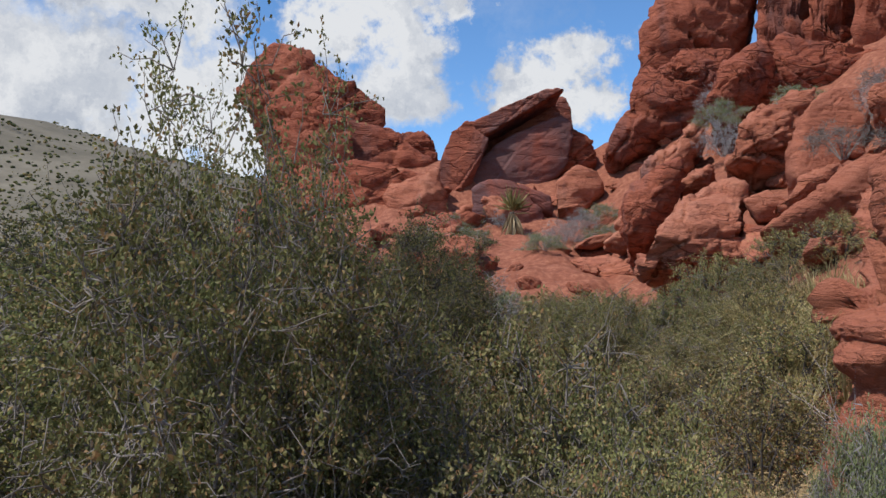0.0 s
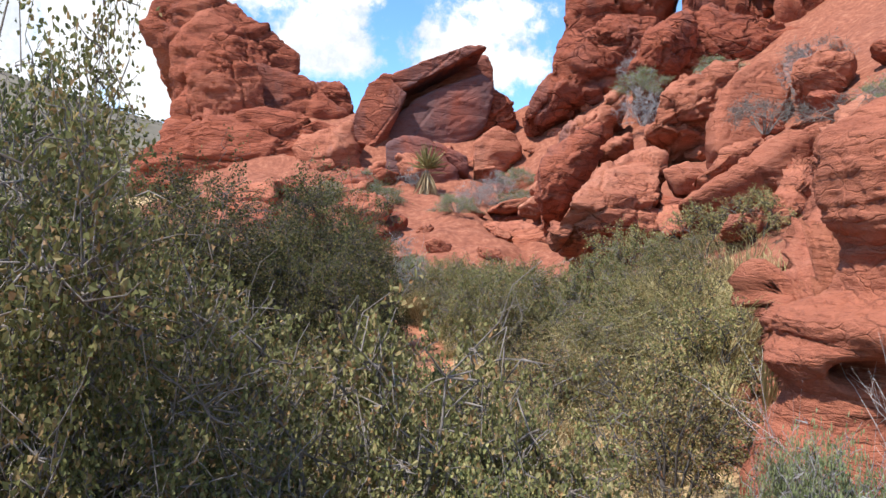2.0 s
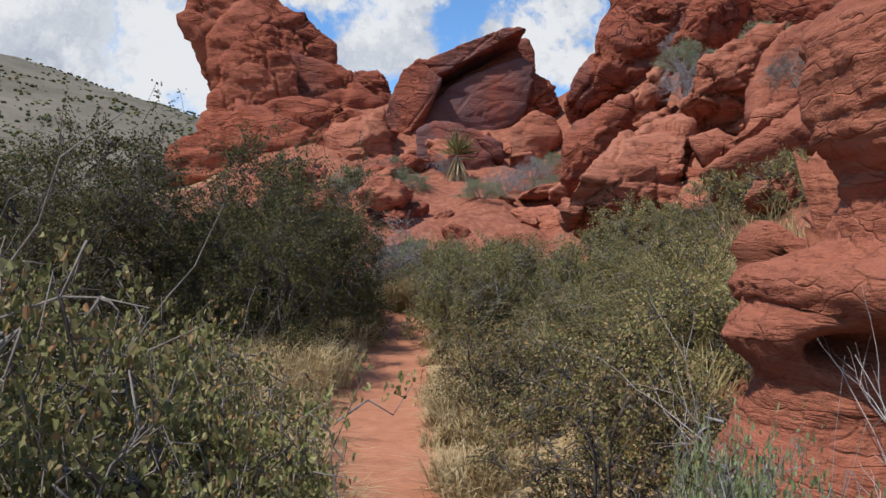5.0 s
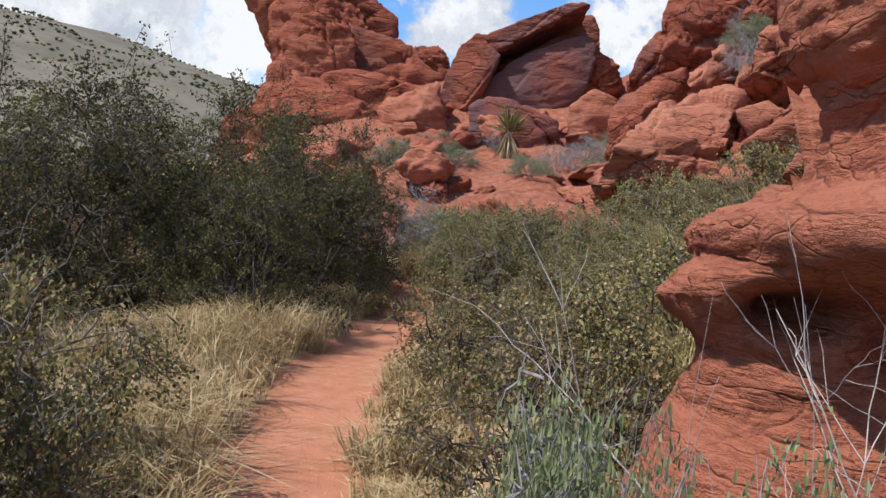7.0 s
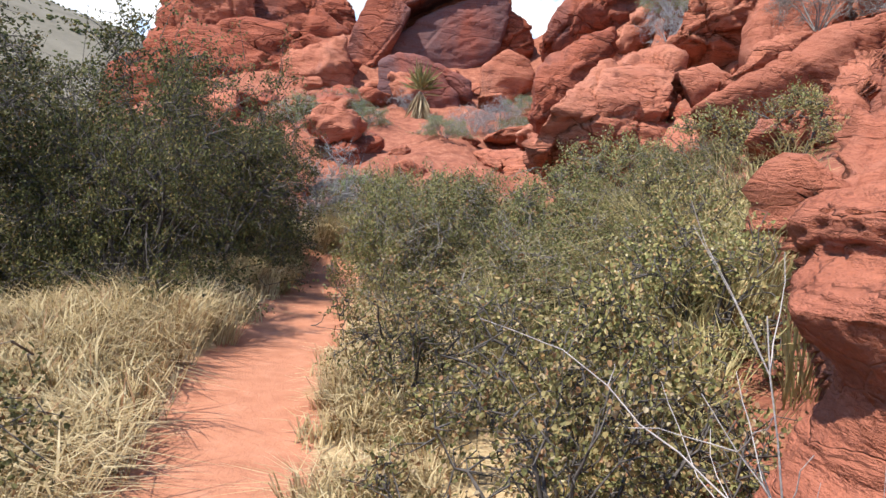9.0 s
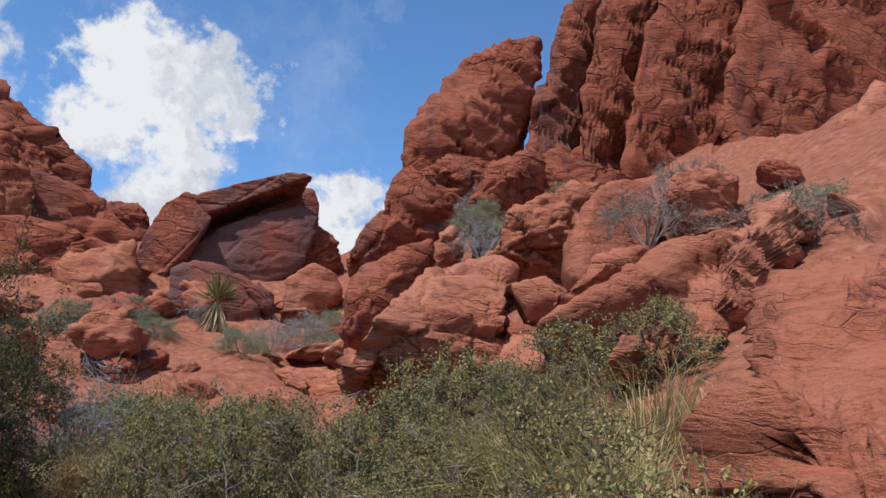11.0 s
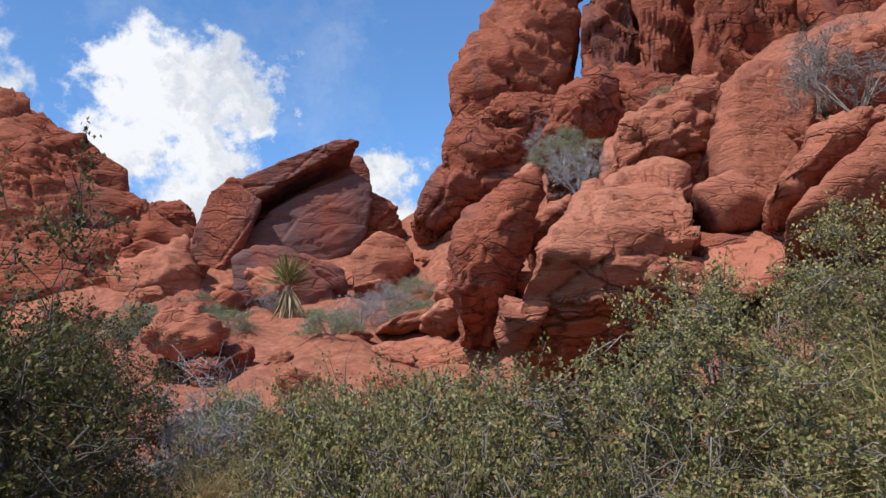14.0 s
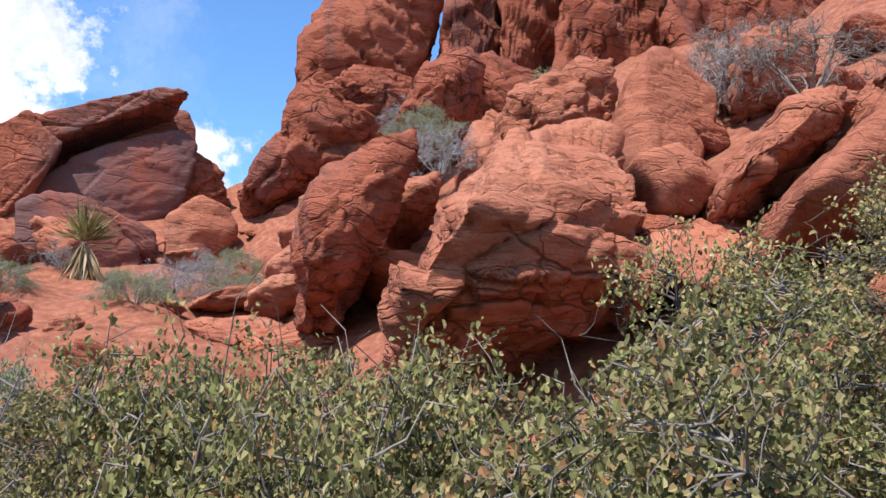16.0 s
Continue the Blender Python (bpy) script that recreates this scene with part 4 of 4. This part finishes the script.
# tall thicket on the other side of the path, shade mixed into leaf colour
oak_tall = shrub("tall_scrub_oak", "tall scrub oak with dense small leaves in a shade-darkened colour above straw grass", 21, 1.45, 2.45, 10, 1250, 20, 0.034, (BARK_DARK, LEAF_DARKENED), 0.026, 0.12)
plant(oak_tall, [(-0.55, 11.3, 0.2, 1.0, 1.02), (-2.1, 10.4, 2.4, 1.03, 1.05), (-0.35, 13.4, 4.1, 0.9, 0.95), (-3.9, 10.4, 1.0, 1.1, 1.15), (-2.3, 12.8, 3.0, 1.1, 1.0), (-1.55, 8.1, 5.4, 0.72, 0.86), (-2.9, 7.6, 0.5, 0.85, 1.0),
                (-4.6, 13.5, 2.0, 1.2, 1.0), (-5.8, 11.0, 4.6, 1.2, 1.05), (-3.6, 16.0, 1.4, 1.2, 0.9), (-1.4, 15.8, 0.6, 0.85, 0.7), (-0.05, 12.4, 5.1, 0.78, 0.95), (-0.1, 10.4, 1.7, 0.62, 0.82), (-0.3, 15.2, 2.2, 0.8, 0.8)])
oak_high = shrub("tall_scrub_oak", "tall open scrub oak with pale twigs against the sky", 33, 0.95, 2.35, 9, 1000, 21, 0.026, (BARK, LEAF_MID), 0.012, 0.25, 0.08)
plant(oak_high, [(-0.45, 3.75, 2.2, 0.6, 1.06), (-0.8, 4.15, 5.0, 0.75, 1.14), (-0.7, 3.5, 0.6, 0.78, 1.08), (-0.95, 4.9, 4.0, 0.75, 1.1), (-0.35, 3.95, 3.2, 0.75, 0.86), (-1.9, 4.6, 2.0, 1.1, 0.9), (-3.4, 5.6, 3.6, 1.35, 0.9), (-5.2, 7.0, 1.2, 1.5, 0.9)])
# open, turning shrub beside the path
oak_open = shrub("scrub_oak", "open scrub oak with yellowing leaves beside the path", 45, 0.75, 1.15, 7, 440, 14, 0.024, (BARK_DARK, LEAF_YELLOW), 0.014, 0.2, 0.15, 4, (0.1, 0.05), True)
plant(oak_open, [(2.42, 6.75, 0.0, 0.85, 0.95), (2.75, 7.7, 2.6, 1.05, 1.1), (2.0, 8.7, 4.0, 0.8, 0.85), (3.4, 8.6, 1.3, 1.05, 1.05), (4.1, 12.9, 3.3, 0.95, 1.25), (3.9, 10.4, 5.0, 1.0, 1.05),
                (5.0, 12.6, 0.9, 0.95, 0.95), (5.6, 12.1, 2.0, 0.8, 0.8)])
# grey, nearly leafless bushes
dead_bush = shrub("dead_bush", "leafless grey bush of fine dense twigs", 52, 1.0, 1.0, 12, 1300, 0, 0, (BARK_GREY, None), 0.012, 0.1)
plant(dead_bush, [(0.75, 15.6, 0, 0.85, 1.35), (3.4, 25.6, 2, 0.9, 0.8), (4.3, 27.6, 4, 0.8, 0.8), (9.2, 17.6, 1, 1.0, 1.3), (1.6, 28.0, 3, 0.6, 0.7)])
dead_tree = shrub("dead_shrub", "bleached leafless shrub with crooked branches on the rock slope", 57, 1.0, 1.0, 9, 800, 0, 0, (BARK, None), 0.014, 0.2)
sage = shrub("sagebrush", "grey-green sagebrush with narrow leaves", 61, 1.0, 1.0, 14, 900, 12, 0.03, (BARK_GREY, LEAF_SAGE), 0.012, 0.1, 0.05)
plant(sage, [(2.52, 5.0, 0.5, 0.34, 1.2), (2.9, 4.85, 2.5, 0.42, 1.22), (3.35, 4.8, 4.5, 0.42, 1.2), (2.45, 5.4, 1.4, 0.3, 1.05), (2.7, 5.3, 0, 0.42, 0.85), (3.15, 4.95, 1, 0.5, 0.85), (3.6, 5.3, 2, 0.5, 0.8), (2.35, 5.45, 4.2, 0.3, 0.55), (3.0, 5.75, 3.0, 0.4, 0.6), (-1.0, 24.6, 2.0, 0.9, 0.9), (2.6, 23.5, 0.4, 0.7, 0.6), (0.2, 22.4, 3.4, 0.8, 0.7), (0.55, 25.6, 1, 0.75, 0.8), (1.4, 29.6, 2, 0.6, 0.9), (4.6, 25.2, 4, 0.8, 0.9),
             (5.2, 28.4, 5, 0.7, 0.8), (-0.3, 27.5, 3, 0.8, 0.8), (1.0, 16.2, 2.2, 0.7, 1.1)])


def on_rock(proto, x, y, z, turn, s, sz):
    m = Matrix.Translation((x, y, z)) @ Euler((0, 0, turn)).to_matrix().to_4x4() @ Matrix.Diagonal((s, s, sz, 1))
    c = copy_thing(proto, m)
    c.matrix_basis = m


# bushes rooted in the ledges of the slope
dead_tree.matrix_basis = Matrix.Translation((8.1, 13.6, 3.7)) @ Matrix.Diagonal((1.2, 1.0, 0.9, 1))
on_rock(dead_tree, 9.6, 17.9, 5.8, 2.0, 1.0, 0.9)
on_rock(dead_tree, 6.9, 14.6, 3.9, 4.0, 0.8, 0.8)
on_rock(sage, 8.75, 21.0, 6.15, 1.0, 0.7, 0.7)
on_rock(sage, 8.1, 25.0, 6.6, 2.0, 0.8, 0.9)
on_rock(dead_bush, 7.6, 23.0, 5.4, 2.0, 0.9, 1.0)
on_rock(dead_bush, 8.8, 27.0, 7.6, 5.0, 0.9, 0.9)
on_rock(sage, 8.9, 14.2, 4.2, 3.0, 0.7, 0.8)


def yucca():
    rng = np.random.default_rng(5)
    ob = tagged(new("yucca"), "yucca with stiff green blades and a skirt of dry leaves", "yucca")
    for name, n, z0, lo, hi, ln, mat in (("blade_rosette", 110, 0.85, 0.1, 1.5, 0.58, YUCCA_LEAF), ("dry_skirt", 110, 0.8, -1.5, -0.9, 0.75, YUCCA_DEAD)):
        az, el = rng.uniform(0, 2 * np.pi, n), rng.uniform(lo, hi, n)
        h = np.stack([np.cos(az) * np.cos(el), np.sin(az) * np.cos(el), np.sin(el)], -1)
        pos = np.array((0, 0, z0)) + rng.normal(size=(n, 3)) * 0.04 + h * 0.05
        v, f = leaves(pos, h, ln, 0.05, rng, 0.15)
        part(name, mesh_of(name, v, f, [mat], False), ob)
    v, f = tubes([(np.array([(0, 0, -0.1), (0.02, 0, 0.3), (0, 0.02, 0.8)]), (0.09, 0.08, 0.07))], 8)
    part("trunk", mesh_of("trunk", v, f, [BARK]), ob)
    ob.matrix_basis = Matrix.Translation((1.95, 27.1, float(ground_z(1.95, 27.1)) - 0.02)) @ Matrix.Diagonal((0.95, 0.95, 1.15, 1))


yucca()


def grass(name, label, seed, spots, mat, blade, width=0.006):
    """Bent blades in tufts: spots of (x, y, spread, blades, height)."""
    rng = np.random.default_rng(seed)
    V, F, base = [], [], 0
    for x, y, spread_, n, hgt in spots:
        tufts = max(3, n // 60)
        cx, cy = rng.normal(x, spread_, tufts), rng.normal(y, spread_, tufts)
        ok = trail_distance(cx, cy) > 0.36
        cx, cy = cx[ok], cy[ok]
        if not len(cx):
            continue
        k = rng.integers(0, len(cx), n)
        lean_az = rng.uniform(0, 2 * np.pi, len(cx))[k] + rng.normal(0, 0.8, n)
        px, py = cx[k] + rng.normal(0, 0.05, n), cy[k] + rng.normal(0, 0.05, n)
        pz = ground_z(px, py) - 0.02
        L = hgt * rng.uniform(0.45, 1.15, n)
        bend = rng.uniform(0.45, 1.25, n)
        d = np.stack([np.cos(lean_az), np.sin(lean_az), 0 * L], -1)
        s = np.stack([-np.sin(lean_az), np.cos(lean_az), 0 * L], -1) * (width * rng.uniform(0.6, 1.2, n))[:, None]
        p0 = np.stack([px, py, pz], -1)
        up = np.array((0, 0, 1.0))
        p1 = p0 + d * (0.3 * bend * L)[:, None] + up * (0.5 * L)[:, None]
        p2 = p0 + d * (0.85 * bend * L)[:, None] + up * (L * (0.92 - 0.42 * bend))[:, None]
        V.append(np.stack([p0 - s, p0 + s, p1 - s * 0.8, p1 + s * 0.8, p2], 1).reshape(-1, 3))
        i = base + np.arange(n)[:, None] * 5
        F.append(np.concatenate([i + np.array((0, 1, 3)), i + np.array((0, 3, 2)), i + np.array((2, 3, 4))], 1).reshape(-1, 3))
        base += 5 * n
    tagged(new(name, mesh_of(name, np.vstack(V), np.vstack(F), [mat], False)), label, "grass", kind="stuff")


rng_g = random.Random(9)
verge = []
for k in range(34):
    y = 5.4 + k * 0.27
    tx = float(np.interp(y, [p[1] for p in TRAIL], [p[0] for p in TRAIL]))
    verge.append((tx - rng_g.uniform(0.6, 1.2), y + rng_g.uniform(-0.2, 0.2), 0.2, 900, rng_g.uniform(0.35, 0.62)))
    verge.append((tx + rng_g.uniform(0.5, 0.75), y + rng_g.uniform(-0.2, 0.2), 0.12, 520, rng_g.uniform(0.2, 0.36)))
    if y < 11:
        verge.append((tx - rng_g.uniform(1.1, 2.0), y, 0.28, 700, rng_g.uniform(0.3, 0.5)))
verge += [(0.85, 14.3, 0.15, 1500, 0.7), (1.0, 14.7, 0.2, 1500, 0.75), (2.9, 5.0, 0.3, 1200, 0.4), (2.4, 2.9, 0.3, 700, 0.3), (2.7, 4.2, 0.25, 900, 0.35), (0.75, 14.6, 0.2, 900, 0.6)]
grass("dry_grass", "pale straw-coloured dry grass bent over the path edge", 71, verge, GRASS_DRY, 0.4, 0.0045)
grass("tall_grass", "tall thin tan grass among the shrubs", 72, [(3.6, 10.2, 0.45, 3200, 1.25), (3.3, 9.0, 0.35, 1800, 1.1), (4.1, 11.2, 0.4, 2200, 1.1), (3.0, 8.0, 0.3, 900, 0.9), (0.75, 15.0, 0.25, 900, 0.8)], GRASS_TALL, 1.0, 0.0045)


def bare_branches(seed, x, y, z, size, n, label):
    """Leafless pale twigs that fork as they rise."""
    rng = np.random.default_rng(seed)
    paths = []

    def fork(p, d, ln, r, depth):
        t = np.linspace(0, 1, 5)[:, None]
        q = p + d * ln * t + rng.normal(size=(5, 3)) * 0.03 * ln * t
        paths.append((q, r * (1.0 - 0.45 * t[:, 0])))
        if depth:
            for _ in range(rng.integers(2, 4)):
                nd = d + rng.normal(size=3) * 0.55
                k = rng.integers(2, 5)
                fork(q[k], nd / np.linalg.norm(nd), ln * rng.uniform(0.45, 0.75), r * 0.6, depth - 1)
    for _ in range(n):
        d = rng.normal(size=3) * 0.45 + np.array((0, 0, 1.0))
        fork(np.array((rng.normal(0, 0.06), rng.normal(0, 0.06), -0.1)), d / np.linalg.norm(d), size * rng.uniform(0.35, 0.55), 0.0055, 3)
    v, f = tubes(paths, 4)
    ob = tagged(new("bare_shrub", mesh_of("bare_shrub", v, f, [BARK_DEAD])), label, "shrub")
    ob.matrix_basis = Matrix.Translation((x, y, z))


bare_branches(81, 3.0, 5.1, -0.1, 1.7, 5, "pale leafless twigs standing before the hollowed rock")
bare_branches(82, 3.3, 4.9, -0.1, 1.8, 4, "pale leafless twigs standing before the hollowed rock")


def hill_scrub():
    """Dots of scrub on the far hill and plain, uncountable."""
    rng = np.random.default_rng(91)
    n = 15000
    az, dist = rng.uniform(-1.25, 0.1, n), rng.uniform(60, 520, n)
    x, y = np.sin(az) * dist, np.cos(az) * dist
    z = ground_z(x, y)
    ball, faces = sphere(1)
    s = rng.uniform(0.22, 0.85, n)
    jit = 1 + 0.35 * (rng.random((n, len(ball))) - 0.5)
    v = np.stack([x, y, z], -1)[:, None] + ball[None] * np.stack([s, s, s * 0.7], -1)[:, None] * jit[..., None]
    f = (faces[None] + (np.arange(n) * len(ball))[:, None, None]).reshape(-1, 3)
    tagged(new("hill_scrub", mesh_of("hill_scrub", v.reshape(-1, 3), f, [LEAF_DARKENED])), "scattered dark scrub over the pale far hill", "scrub", kind="stuff")


hill_scrub()


def scatter_stones():
    """Broken stones and ledges strewn over the slope below the cliff and the slab."""
    rng = random.Random(12)
    protos = []
    for k, (w, d, h) in enumerate(((0.5, 0.4, 0.36), (0.42, 0.5, 0.5), (0.7, 0.5, 0.3))):
        c = [(rng.uniform(0.8, 1.1) * w * math.cos(a), rng.uniform(-0.12, 0.12) * d, h * (0.5 + 0.55 * math.sin(a))) for a in (0.1, 0.9, 1.7, 2.5, 3.2, 4.4, 5.3)]
        me = rock_mesh("stone", c, d * 1.6, ROCK_RED if k else ROCK_FAR, level=4, sink=0.1)
        protos.append(me)
    spots = []
    for _ in range(95):
        y = rng.uniform(16.5, 33)
        x = rng.uniform(-5.5 + 0.1 * y, float(np.interp(y, [16, 20, 25, 33], [4.0, 6.0, 7.5, 8.5])))
        if float(trail_distance(x, y)) > 0.5 and not (22.5 < y < 28 and 0.8 < x < 3.2):
            spots.append((x, y, rng.choice((0.3, 0.5, 0.8, 1.1, 1.5))))
    for _ in range(35):
        y = rng.uniform(12.5, 24)
        spots.append((rng.uniform(5.0, 11.0), y, rng.choice((0.3, 0.5, 0.8, 1.1))))
    for x, y, s in spots:
        ob = tagged(new("stone", protos[rng.randrange(3)]), "broken red sandstone stone lying on the slope", "stone", "stones on the slope")
        ob.matrix_basis = Matrix.Translation((x, y, float(ground_z(x, y)) - 0.08 * s)) @ Euler((rng.uniform(-0.5, 0.5), rng.uniform(-0.5, 0.5), rng.uniform(0, 6.3))).to_matrix().to_4x4() @ Matrix.Diagonal((s, s, s, 1))


scatter_stones()
